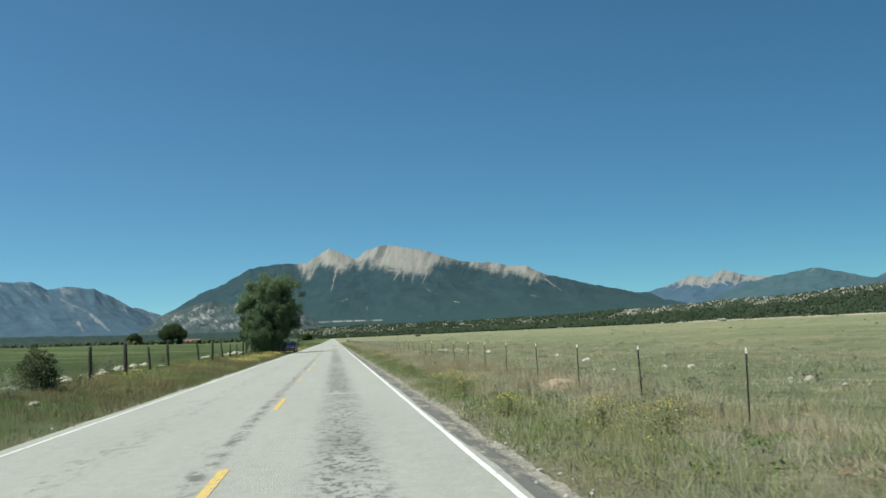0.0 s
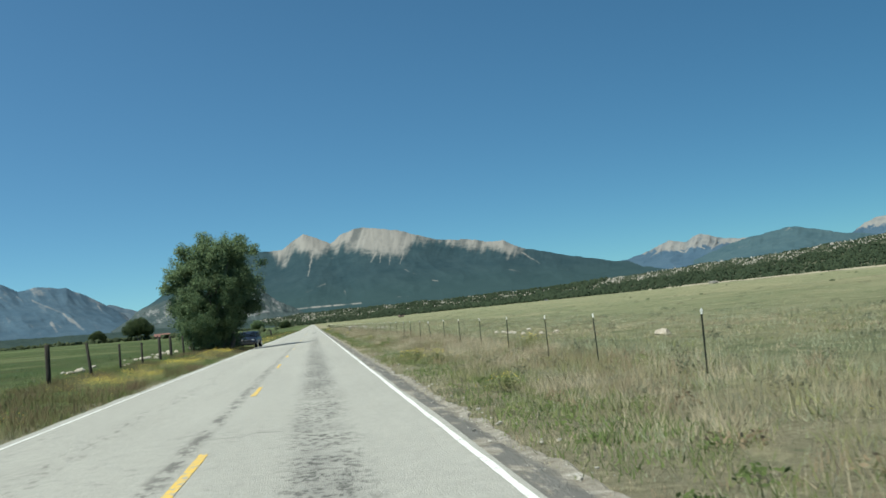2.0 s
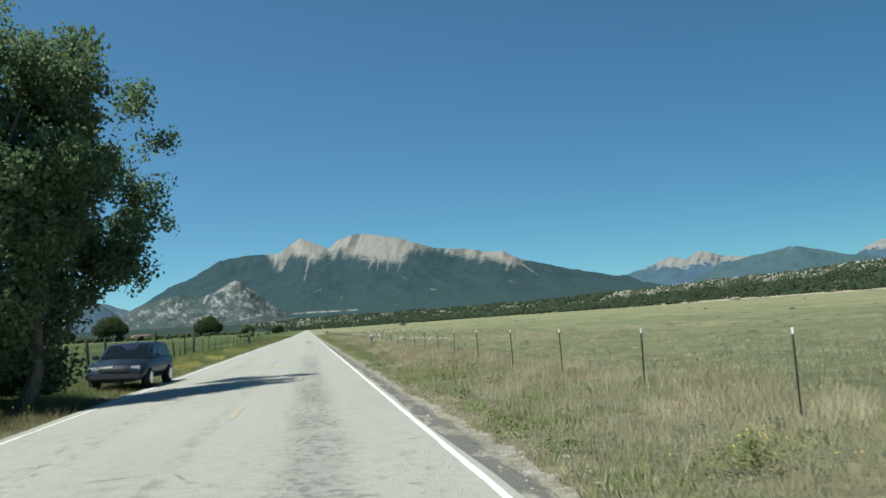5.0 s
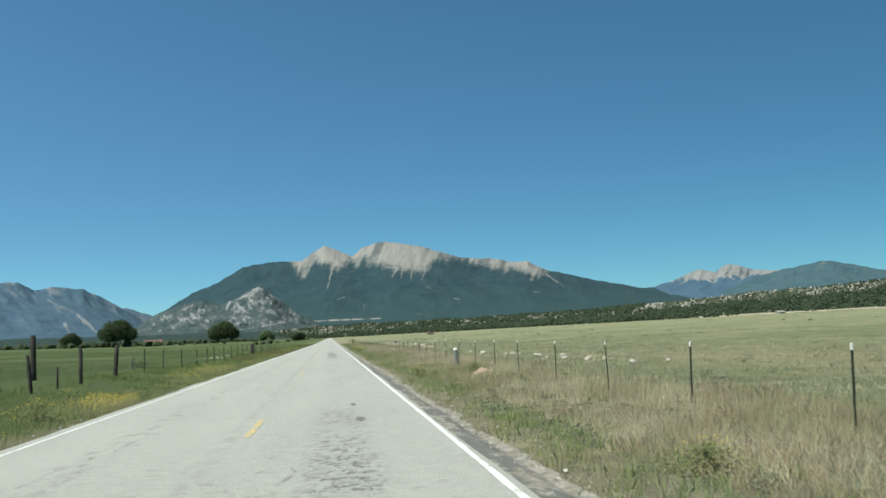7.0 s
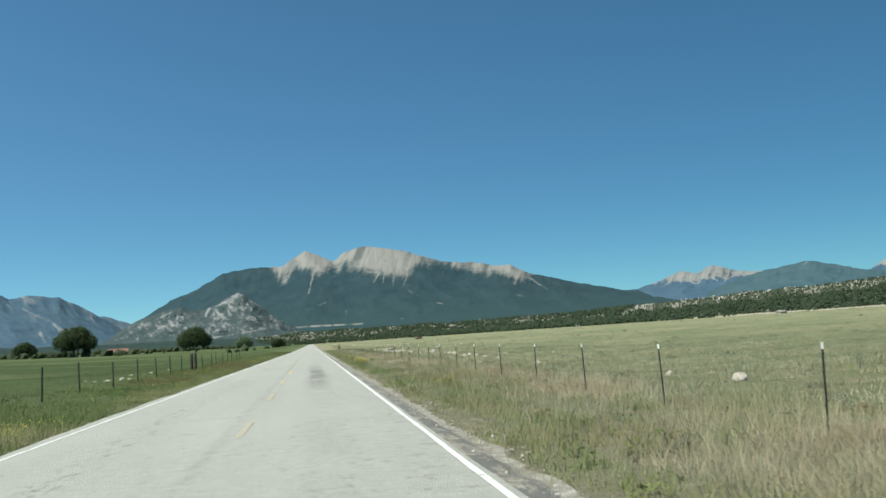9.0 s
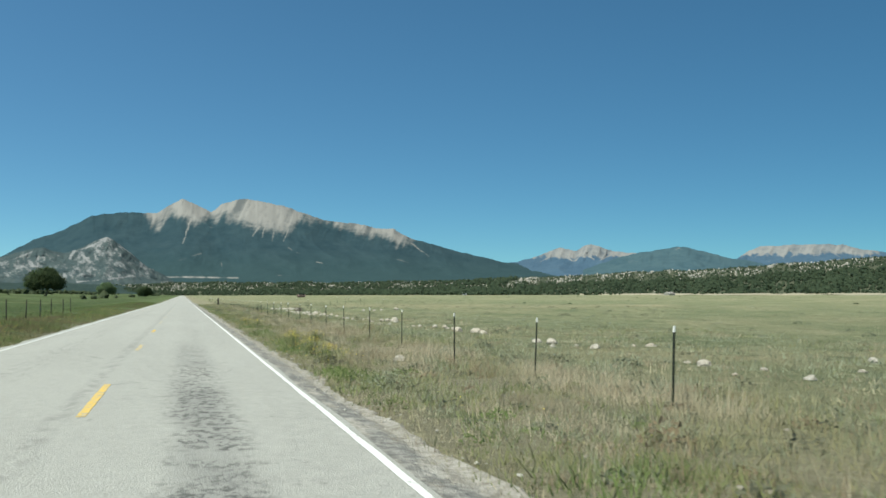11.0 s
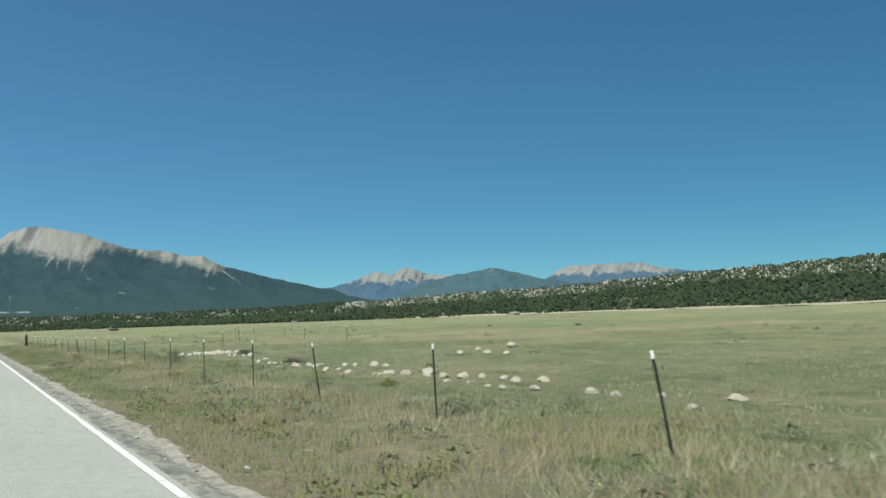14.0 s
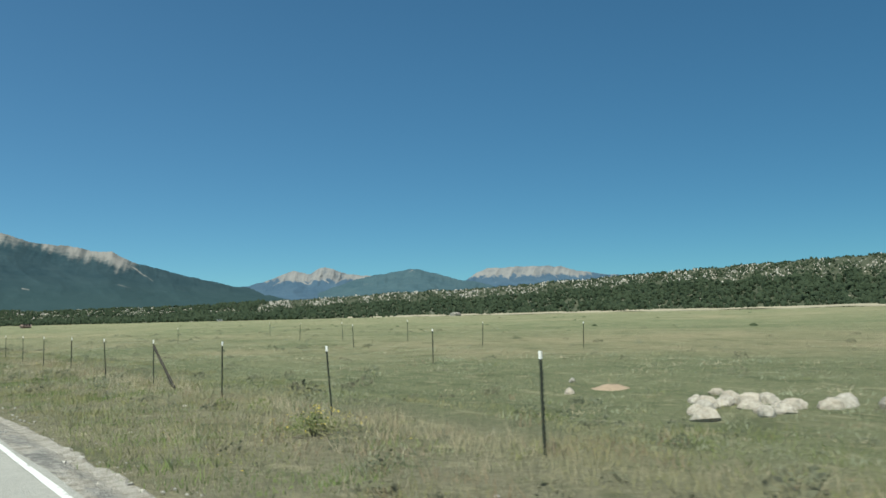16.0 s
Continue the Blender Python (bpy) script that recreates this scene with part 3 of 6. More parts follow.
def gravel(side, x0, x1, n, seed):
    """Loose stones along the broken edge."""
    g = np.random.default_rng(seed)
    x, y = side * (x0 + (x1 - x0) * g.beta(1.6, 2.2, n)), g.uniform(-5, 400, n)
    v, f = ball(1)
    r = 0.008 + 0.030 * g.uniform(0, 1, n) ** 5
    W = np.stack([x, y, np.maximum(ground_z(x, y) + 0.02, np.where(np.abs(x) < 3.45, road_z(x, y) - 0.02, -9)) + r * 0.3], -1)[:, None, :] + v[None] * r[:, None, None] * g.uniform(0.6, 1.3, (n, len(v), 1)) * np.array([1, 1, 0.6])
    F = (f[None] + (np.arange(n) * len(v))[:, None, None]).reshape(-1, 3)
    return tagged(soup("gravel", W.reshape(-1, 3), F, plain("gravel_stone", (0.34, 0.32, 0.28), 0.95, 0, 0.4, 3)), "loose pale gravel along the broken road edge", "gravel", kind="stuff")


shoulder("shoulder_right", 1, 3.06, 3.80, 31)
shoulder("shoulder_left", -1, 3.54, 3.92, 37)
gravel(1, 3.28, 4.10, 3800, 41)
gravel(-1, 3.6, 4.2, 1600, 42)


# ---------------------------------------------------------------- mountains and hills
ORIGIN = (1.1, 170.0, 1.25)


def mountain(name, profile, r_foot, r_top, el_foot, material, label, bare, relief=1.0, step=0.05, rows=90, seed=0, freq=1.0, lean=0.8, ribs=17.0):
    """A range seen from the valley: skyline heights by compass angle, slopes with gullies that run downhill."""
    az = np.arange(profile[0][0], profile[-1][0] + 1e-6, step)
    top = np.interp(az, *zip(*profile))
    soft = np.convolve(np.pad(top, 40, mode="edge"), np.hanning(81) / np.hanning(81).sum(), mode="valid")
    top = top + 0.035 * fractal(az * 2.2, az * 0, 4, seed + 3) * np.clip((top - el_foot), 0, 1)
    s = np.concatenate([np.linspace(0, 1, rows) ** 0.9, [1.06, 1.2]])
    A, S = np.meshgrid(az, s, indexing="ij")
    TOP = soft[:, None] + (top - soft)[:, None] * np.clip(S, 0, 1) ** 5
    warp = 0.6 * fractal(A * 0.35, S * 4, 3, seed + 11)
    g = 0.8 * ridged((A + warp + S * 2.0) * 0.26 * freq, (S + 0.05 * warp) * 2.4, 4, seed) + 0.22 * fractal(A * 0.9 * freq, S * 9, 3, seed + 31)
    el0 = el_foot + (TOP - el_foot) * np.clip(S, 0, 1) ** 1.15
    slant = A - lean * el0 + 0.18 * warp
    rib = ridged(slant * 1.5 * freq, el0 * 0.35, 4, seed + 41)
    crest = np.clip((S - 0.62) / 0.25, 0, 1) * rib
    inside = np.clip(S, 0, 1)
    bell = np.sin(np.pi * np.clip(inside, 0, 1) ** 1.1) ** 0.7
    el = el_foot + (TOP - el_foot) * np.where(S <= 1, inside ** 1.15, 1 - (S - 1) * 1.6)
    el = el + np.minimum(relief * 0.08 * g * bell, (TOP - el) * 0.75) * (S < 1)
    r = r_foot + (r_top - r_foot) * S - relief * (46 * g * bell + ribs / relief * crest * np.clip((1.02 - S) / 0.15, 0.15, 1)) * (r_top / 4500)
    a, e = np.radians(A), np.radians(el)
    V = np.stack([ORIGIN[0] + r * np.sin(a), ORIGIN[1] + r * np.cos(a), ORIGIN[2] + r * np.tan(e)], -1).reshape(-1, 3)
    V[:, 2] = np.where((S == 0).ravel(), -6, V[:, 2])
    ob = soup(name, V, grid_faces(len(az), len(s))[:, ::-1], material, bare(A, el, S, TOP, g).ravel(), "bare")
    smooth(ob)
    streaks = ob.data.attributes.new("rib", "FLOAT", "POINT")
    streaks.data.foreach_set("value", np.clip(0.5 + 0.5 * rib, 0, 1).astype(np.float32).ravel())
    return tagged(ob, label, "mountain")


def streak_mask(A, el, segments):
    """Pale chutes and slides: each from one point of the slope to another, with a width and a strength."""
    m = np.zeros_like(A)
    bend = 0.05 * fractal(A * 3, el * 3, 2, 5)
    for a0, e0, a1, e1, w, k in segments:
        d = np.array([a1 - a0, e1 - e0])
        u = np.clip(((A - a0) * d[0] + (el - e0) * d[1]) / (d @ d), 0, 1)
        far = np.hypot(A + bend - a0 - u * d[0], el - e0 - u * d[1])
        m = np.maximum(m, k * np.clip(1.5 - far / w, 0, 1) * (1 - 0.35 * u))
    return m


MAIN = [(-12.0, 1.2), (-10.6, 1.96), (-9.7, 2.43), (-8.3, 3.23), (-6.6, 3.92), (-5.2, 4.74), (-3.8, 4.97), (-1.55, 4.98), (-0.8, 5.5), (-0.13, 5.85), (0.4, 5.68),
        (1.55, 5.12), (2.2, 5.6), (3.0, 5.85), (3.8, 5.95), (4.8, 5.8), (5.6, 5.64), (7.2, 5.15), (8.65, 4.65), (10.4, 4.52), (11.6, 4.25), (12.7, 4.18), (13.8, 3.62), (15.4, 3.18),
        (17.1, 2.68), (18.5, 2.42), (19.5, 2.1), (20.8, 1.97), (24, 1.3)]


TREE_LINE = [(-12, 9), (-2.7, 5.6), (-2.05, 4.3), (-1.5, 4.15), (-0.93, 4.6), (-0.3, 4.5), (0.17, 4.23), (0.97, 4.28), (1.95, 4.63), (2.35, 4.75), (2.9, 4.5), (3.54, 4.2), (4.2, 3.9), (4.8, 3.75), (5.77, 3.6),
             (6.28, 4.09), (7.1, 4.36), (7.78, 4.75), (8.6, 4.5), (9.05, 4.26), (9.7, 3.98), (10.6, 3.68), (11.6, 3.5), (12.5, 3.1), (13.2, 3.1), (13.7, 3.4), (14.3, 3.6), (14.8, 5), (24, 9)]
CHUTES = ((0.43, 4.7, 0.15, 3.91, 0.06, 0.9), (0.15, 3.91, -0.04, 3.2, 0.05, 0.8), (0.97, 2.59, -0.24, 2.17, 0.06, 0.5), (2.15, 2.05, 2.25, 1.64, 0.04, 0.5), (7.95, 2.12, 8.3, 2.05, 0.035, 0.8), (6.2, 3.0, 6.5, 2.8, 0.05, 0.5),
          (6.7, 2.7, 7.0, 2.6, 0.04, 0.4), (5.6, 1.3, 6.3, 1.26, 0.035, 0.6), (-3.3, 1.12, 0.0, 1.17, 0.05, 1.0), (0.0, 1.17, 3.2, 1.13, 0.05, 1.0), (6.2, 4.1, 5.92, 3.4, 0.05, 0.8), (4.84, 4.5, 4.64, 3.6, 0.05, 0.8), (4.5, 4.3, 4.05, 3.7, 0.05, 0.8),
          (13.82, 3.32, 14.88, 2.49, 0.05, 0.75), (13.0, 2.3, 13.6, 2.1, 0.05, 0.45), (16.2, 2.0, 16.8, 1.85, 0.04, 0.5), (5.3, 3.9, 5.2, 3.4, 0.05, 0.6))


def main_bare(A, el, S, TOP, g):
    line = np.interp(A, *zip(*TREE_LINE)) + 0.06 + 0.06 * fractal(A * 3.2, el * 0.6, 4, 91) + 0.22 * ridged((A - 0.4 * el) * 1.7, el * 0.25, 3, 93)
    b = 0.46 + (el - line) * 0.95 + 0.10 * ridged((A - 0.5 * el) * 2.4, el * 0.3, 3, 78) - 0.06 + 0.15 * fractal(A * 4.2 - 1.6 * el, el * 2.2, 4, 77, 0.6)
    low = 0.22 * np.clip(1.4 - el, 0, 1) + 0.36 * np.clip(-4.5 - A, 0, 1) * np.clip((3.2 - el) * 0.8, 0, 1)
    return np.clip(np.maximum(np.maximum(b, 1.1 * streak_mask(A, el, CHUTES)), low), 0, 1)


def cliff_bare(A, el, S, TOP, g):
    """Broken chalk faces: upright pale flutes on the open side, scrub on the shoulders."""
    flutes = fractal(A * 5.0 + 1.6 * el, el * 4.0, 4, 19, 0.7)
    faces = fractal(A * 1.5, el * 1.6, 3, 23)
    open_side = 0.22 * np.exp(-((A + 5.6) / 1.1) ** 2 - ((el - 1.8) / 0.8) ** 2) + 0.16 * np.exp(-((A + 9.0) / 1.2) ** 2 - ((el - 1.6) / 0.6) ** 2)
    b = 0.29 + open_side + 0.20 * faces + 0.22 * flutes + 0.5 * np.clip((el - 3.22) * 4, 0, 1) - 0.10 * np.clip((A + 3.6) / 1.2, 0, 1)
    b = b - 0.22 * np.clip(1 - (TOP - el) / 0.35, 0, 1) * np.clip((-5.2 - A) / 0.5, 0, 1) - 0.30 * np.clip((1.15 - el) / 0.35, 0, 1)
    slides = streak_mask(A, el, ((-4.3, 3.42, -5.1, 3.0, 0.07, 0.9), (-5.1, 3.0, -6.0, 2.6, 0.06, 0.85), (-3.4, 2.85, -2.0, 1.95, 0.05, 0.9), (-6.1, 2.65, -6.3, 2.2, 0.10, 0.9), (-8.3, 2.55, -9.4, 2.1, 0.06, 0.7), (-5.9, 0.86, -4.2, 1.02, 0.045, 0.9), (-4.2, 1.02, -3.0, 1.2, 0.045, 0.9)))
    return np.clip(np.maximum(b, slides), 0, 1)


def left_bare(A, el, S, TOP, g):
    """Grey crest, gullies of pale scree that fan out downhill."""
    crest = np.clip(1 - (TOP - el) / 0.8, 0, 1)
    b = 0.16 + 0.26 * crest + 0.16 * fractal(A * 2.2 + 1.6 * el, el * 1.4, 4, 29, 0.6) + 0.10 * fractal(A * 7 + 3.0 * el, el * 3.0, 3, 31)
    slides = streak_mask(A, el, ((-14.9, 2.24, -14.57, 1.88, 0.06, 0.8), (-14.57, 1.88, -13.93, 1.23, 0.12, 0.8), (-15.62, 1.75, -15.39, 1.22, 0.13, 0.7), (-16.48, 3.17, -14.89, 2.24, 0.07, 0.6), (-12.9, 2.6, -12.5, 1.9, 0.05, 0.6),
                                 (-13.4, 2.9, -13.0, 2.2, 0.05, 0.5), (-17.3, 3.5, -16.7, 2.8, 0.06, 0.5), (-18.6, 3.8, -17.4, 2.9, 0.1, 0.5), (-20.5, 3.4, -19.6, 2.4, 0.1, 0.5)))
    return np.clip(np.maximum(b, slides), 0, 1)


def scree_bare(line, gain, seed, slides=(), low=0.1):
    """Bare tops above an uneven tree line, with scree running down the gullies."""
    def bare(A, el, S, TOP, g):
        edge = line + 0.10 * ridged(A * 1.3, A * 0, 3, seed) + 0.05 * fractal(A * 5, el * 2, 3, seed + 1)
        b = low + np.clip(0.5 + (el - edge) * gain, 0, 1) * 0.75 + 0.16 * fractal(A * 6 + el * 2, el * 4, 3, seed + 2)
        return np.clip(np.maximum(b, streak_mask(A, el, slides)), 0, 1)
    return bare


def scattered(level):
    return lambda A, el, S, TOP, g: np.clip(level + 0.1 * g, 0, 1)


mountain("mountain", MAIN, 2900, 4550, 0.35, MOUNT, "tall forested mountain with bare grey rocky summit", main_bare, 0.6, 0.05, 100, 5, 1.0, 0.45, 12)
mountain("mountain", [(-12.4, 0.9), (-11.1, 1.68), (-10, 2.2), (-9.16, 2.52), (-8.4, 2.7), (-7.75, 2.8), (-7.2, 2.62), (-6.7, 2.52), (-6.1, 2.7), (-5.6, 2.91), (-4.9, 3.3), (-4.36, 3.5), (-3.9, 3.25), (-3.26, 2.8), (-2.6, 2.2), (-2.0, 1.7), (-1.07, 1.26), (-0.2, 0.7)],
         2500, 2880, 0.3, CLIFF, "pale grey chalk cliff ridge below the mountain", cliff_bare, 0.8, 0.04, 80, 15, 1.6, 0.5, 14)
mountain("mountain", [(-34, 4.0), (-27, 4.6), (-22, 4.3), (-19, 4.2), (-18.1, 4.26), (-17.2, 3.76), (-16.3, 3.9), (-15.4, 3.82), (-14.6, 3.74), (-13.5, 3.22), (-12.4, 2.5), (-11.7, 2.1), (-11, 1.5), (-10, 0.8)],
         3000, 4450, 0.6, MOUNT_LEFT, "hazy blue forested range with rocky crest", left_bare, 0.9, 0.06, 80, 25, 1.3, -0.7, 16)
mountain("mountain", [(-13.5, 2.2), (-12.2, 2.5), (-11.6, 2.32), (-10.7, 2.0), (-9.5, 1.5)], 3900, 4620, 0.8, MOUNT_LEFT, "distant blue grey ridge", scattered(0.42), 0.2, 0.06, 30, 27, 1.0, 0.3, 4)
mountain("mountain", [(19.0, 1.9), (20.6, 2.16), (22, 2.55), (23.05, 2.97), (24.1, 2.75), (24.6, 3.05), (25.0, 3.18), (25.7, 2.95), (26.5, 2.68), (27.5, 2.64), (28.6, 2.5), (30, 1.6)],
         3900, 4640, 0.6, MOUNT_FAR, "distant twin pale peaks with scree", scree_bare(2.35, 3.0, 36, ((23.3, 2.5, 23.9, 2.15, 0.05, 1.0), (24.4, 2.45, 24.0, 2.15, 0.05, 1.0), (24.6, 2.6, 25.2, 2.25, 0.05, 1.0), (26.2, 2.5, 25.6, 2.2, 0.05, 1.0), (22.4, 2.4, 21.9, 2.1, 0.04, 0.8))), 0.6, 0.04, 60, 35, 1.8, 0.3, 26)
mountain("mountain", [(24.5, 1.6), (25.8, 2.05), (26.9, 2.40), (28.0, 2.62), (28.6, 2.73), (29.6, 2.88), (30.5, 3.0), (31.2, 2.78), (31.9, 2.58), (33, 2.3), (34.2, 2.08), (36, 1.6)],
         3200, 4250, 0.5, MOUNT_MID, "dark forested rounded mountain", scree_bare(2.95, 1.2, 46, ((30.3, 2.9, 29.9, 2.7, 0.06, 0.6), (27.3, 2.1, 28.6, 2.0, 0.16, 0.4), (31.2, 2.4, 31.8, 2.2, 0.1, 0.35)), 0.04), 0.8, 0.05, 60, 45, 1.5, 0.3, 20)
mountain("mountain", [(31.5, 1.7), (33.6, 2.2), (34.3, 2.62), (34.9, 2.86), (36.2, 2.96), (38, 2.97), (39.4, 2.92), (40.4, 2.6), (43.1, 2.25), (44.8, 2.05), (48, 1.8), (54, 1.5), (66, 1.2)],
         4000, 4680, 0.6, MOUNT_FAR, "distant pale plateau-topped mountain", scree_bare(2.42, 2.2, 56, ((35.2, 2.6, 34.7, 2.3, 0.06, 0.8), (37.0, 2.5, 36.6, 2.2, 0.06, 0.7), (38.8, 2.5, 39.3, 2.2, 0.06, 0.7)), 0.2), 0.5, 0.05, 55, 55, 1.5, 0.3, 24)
mountain("mountain", [(-50, 1.2), (-30, 1.15), (-20, 1.02), (-16, 0.95), (-12, 0.84), (-9, 0.80), (-6.5, 0.78), (-4, 0.72), (-2.5, 0.5)], 2050, 2380, 0.2, BENCH, "low dark forested bench at the valley edge",
         scattered(0.05), 0.3, 0.1, 30, 65, 3)

# juniper hill along the meadow's far side: angle, distance of its foot, height of its crest
HILL_EYE = (1.5, 290.0)
HILL_LINE = [(-7, 2150, 0.62), (-3, 2000, 0.86), (1, 1850, 0.88), (7, 1450, 0.88), (13, 1250, 0.90), (19, 1050, 1.0), (24, 920, 1.27), (29, 810, 1.50), (36, 690, 1.75), (41, 640, 2.02),
             (46, 590, 2.36), (52, 550, 2.66), (58, 520, 2.88), (70, 480, 3.3), (90, 460, 3.6), (125, 480, 3.6)]
HA, HD, HE = [np.array(v, float) for v in zip(*HILL_LINE)]


def hill_point(a, v):
    """v from 0 at the foot to 1 on the crest and on to 1.6 on the plateau behind."""
    d = np.interp(a, HA, HD) * (1 + 0.01 * value_noise(a * 0.9, a * 0, 4))
    el = np.interp(a, HA, HE) + 0.05 * fractal(a * 0.8, a * 0, 4, 6)
    run = 0.36 * d
    crest = (d + run) * np.tan(np.radians(el)) + 1.4
    r = d + run * v
    x, y = HILL_EYE[0] + r * np.sin(np.radians(a)), HILL_EYE[1] + r * np.cos(np.radians(a))
    foot = ground_z(x, y)
    vv = np.clip(v, 0, 1)
    gully = 0.16 * ridged(a * 0.55, v * 0.8, 4, 8) * np.sin(np.pi * vv)
    rise = np.clip(vv ** 0.85 * (1 + 0 * a) + gully * (1 - vv), 0, 1.05)
    return x, y, foot + (crest - foot) * rise - 0.4 * (v < 0.001)


ha = np.concatenate([np.arange(-7, 60, 0.12), np.arange(60, 125, 1.0)])
hv = np.concatenate([np.linspace(0, 1, 34), [1.2, 1.6]])
A2, V2 = np.meshgrid(ha, hv, indexing="ij")
hx, hy_, hz = hill_point(A2, V2)
bare_hill = np.clip(0.26 + 0.16 * fractal(A2 * 2.6, V2 * 2.5, 4, 12), 0, 1)
hill = soup("hill", np.stack([hx, hy_, hz], -1).reshape(-1, 3), grid_faces(len(ha), len(hv))[:, ::-1], HILL, bare_hill.ravel(), "bare")
smooth(hill)
hill_rib = hill.data.attributes.new("rib", "FLOAT", "POINT")
hill_rib.data.foreach_set("value", np.clip(0.5 + 0.3 * fractal(A2 * 4, V2 * 2, 3, 14), 0, 1).astype(np.float32).ravel())
tagged(hill, "low tan hill dotted with dark junipers", "hill")


def clumps(name, P, size, material, squash=0.9, label="", category="shrubs"):
    """Many small ragged bushes in one mesh."""
    v, f = ball(1)
    n = len(P)
    jitter = 1 + 0.45 * rng.uniform(-1, 1, (n, len(v), 1))
    size = np.asarray(size).reshape(n, 1, 1)
    W = P[:, None, :] + v[None] * jitter * size * np.array([1, 1, squash]) + np.array([0, 0, 1]) * size * 0.7 * squash
    F = (f[None] + (np.arange(n) * len(v))[:, None, None]).reshape(-1, 3)
    tone = np.repeat(rng.uniform(0, 1, n), len(v)) * 0.6 + 0.4 * rng.uniform(0, 1, n * len(v))
    ob = soup(name, W.reshape(-1, 3), F, material, tone)
    return tagged(ob, label, category, kind="stuff")


def hill_trees(n, a0, a1, v0, v1, s0, s1, seed, label, dense=None, name="junipers"):
    g = np.random.default_rng(seed)
    a, v = g.uniform(a0, a1, n), g.uniform(v0, v1, n)
    keep = fractal(a * 1.7, v * 6, 3, seed) + g.uniform(-0.8, 0.8, n) > (-0.25 if dense is None else dense)
    a, v = a[keep], v[keep]
    x, y, z = hill_point(a, v)
    return clumps(name, np.stack([x, y, z - 0.3], -1), g.uniform(s0, s1, len(a)), JUNIPER, 1.25, label, "junipers")


hill_trees(10500, 18, 62, 0.2, 1.12, 0.35, 1.0, 3, "dark green junipers scattered on a tan hill", -0.2)
hill_trees(8500, -6, 22, 0.0, 1.1, 0.9, 2.1, 4, "dark junipers scattered over distant tan hills")
hill_trees(2600, -6, 24, 0.0, 0.20, 1.2, 2.6, 6, "dark trees along the foot of the distant hills", -1.1, "woodland")
hill_trees(6800, 22, 66, 0.0, 0.42, 0.7, 1.7, 5, "dense dark green trees along the foot of the hill", -1.1, "woodland")

g = np.random.default_rng(71)
ba = np.concatenate([g.uniform(20, 62, 4200), g.uniform(-5, 24, 5200)])
bv = np.concatenate([0.45 + 0.58 * g.uniform(0, 1, 4200), g.uniform(0.15, 1.0, 5200)])
keep = fractal(ba * 1.6, bv * 3, 3, 33) + g.uniform(-0.7, 0.7, len(ba)) > np.where(ba < 22, 0.12, 0.3)
ba, bv = ba[keep], bv[keep]
bx, by, bz = hill_point(ba, bv)
far = np.hypot(bx - HILL_EYE[0], by - HILL_EYE[1]) / 900
clumps("soil_banks", np.stack([bx, by, bz - 0.4 * far], -1), g.uniform(0.30, 0.75, len(ba)) * far * np.where(ba < 22, 0.62, 0.9), plain("pale_bank_soil", (0.40, 0.365, 0.315), 1.0, 0, 0.3, 0.5), 1.9, "pale eroded soil banks between the junipers", "soil banks")

# pale bare strip where the meadow meets the hill
sa = np.arange(27, 75, 0.25)
sd = np.interp(sa, HA, HD)
sx0, sy0 = HILL_EYE[0] + (sd - (14 + 5 * fractal(sa, sa * 0, 3, 3)) * np.clip((sa - 26) / 14, 0.1, 1)) * np.sin(np.radians(sa)), HILL_EYE[1] + (sd - 14 * np.clip((sa - 26) / 14, 0.1, 1)) * np.cos(np.radians(sa))
sx1, sy1 = HILL_EYE[0] + (sd + 3) * np.sin(np.radians(sa)), HILL_EYE[1] + (sd + 3) * np.cos(np.radians(sa))
strip = soup("track", np.concatenate([np.stack([sx0, sy0, ground_z(sx0, sy0) + 0.25], -1), np.stack([sx1, sy1, ground_z(sx1, sy1) + 1.5], -1)]),
             grid_faces(2, len(sa)), plain("pale_dry_soil", (0.27, 0.24, 0.17), 1.0, 0, 0.25, 0.3))
tagged(strip, "pale dry strip of bare soil along the meadow's edge", "track", kind="structure")


# ---------------------------------------------------------------- grass
def blades(name, x, y, height, width, per, material, label, lean=0.35, spread_r=0.16, category="grass", tuft=0.3):
    """Tufts of single tapered blades."""
    n = len(x)
    N = n * per
    bx = np.repeat(x, per) + rng.normal(0, spread_r, N)
    by = np.repeat(y, per) + rng.normal(0, spread_r, N)
    bz = ground_z(bx, by) - 0.02
    h = np.repeat(height, per) * rng.uniform(0.45, 1.15, N)
    a = rng.uniform(0, 2 * np.pi, N)
    w = width * rng.uniform(0.6, 1.4, N)
    la, ll = rng.uniform(0, 2 * np.pi, N), rng.uniform(0, lean, N) * h
    V = np.empty((N, 3, 3))
    V[:, 0] = np.stack([bx - w * np.cos(a), by - w * np.sin(a), bz], -1)
    V[:, 1] = np.stack([bx + w * np.cos(a), by + w * np.sin(a), bz], -1)
    V[:, 2] = np.stack([bx + ll * np.cos(la), by + ll * np.sin(la), bz + h], -1)
    tone = np.repeat(np.clip(rng.uniform(0, 1, N) * (1 - tuft) + tuft * np.repeat(rng.uniform(0, 1, n), per), 0, 1), 3)
    ob = soup(name, V.reshape(-1, 3), np.arange(N * 3).reshape(-1, 3), material, tone)
    return tagged(ob, label, category, kind="stuff")


def scatter(n, x0, x1, y0, y1, seed, patch=0.0, scale=0.15, grow=1.0):
    g = np.random.default_rng(seed)
    x = x0 + (x1 - x0) * g.uniform(0, 1, n) ** grow
    y = g.uniform(y0, y1, n)
    if patch:
        keep = fractal(x * scale, y * scale, 3, seed) + g.uniform(-0.6, 0.6, n) > patch - 1
        x, y = x[keep], y[keep]
    return x, y


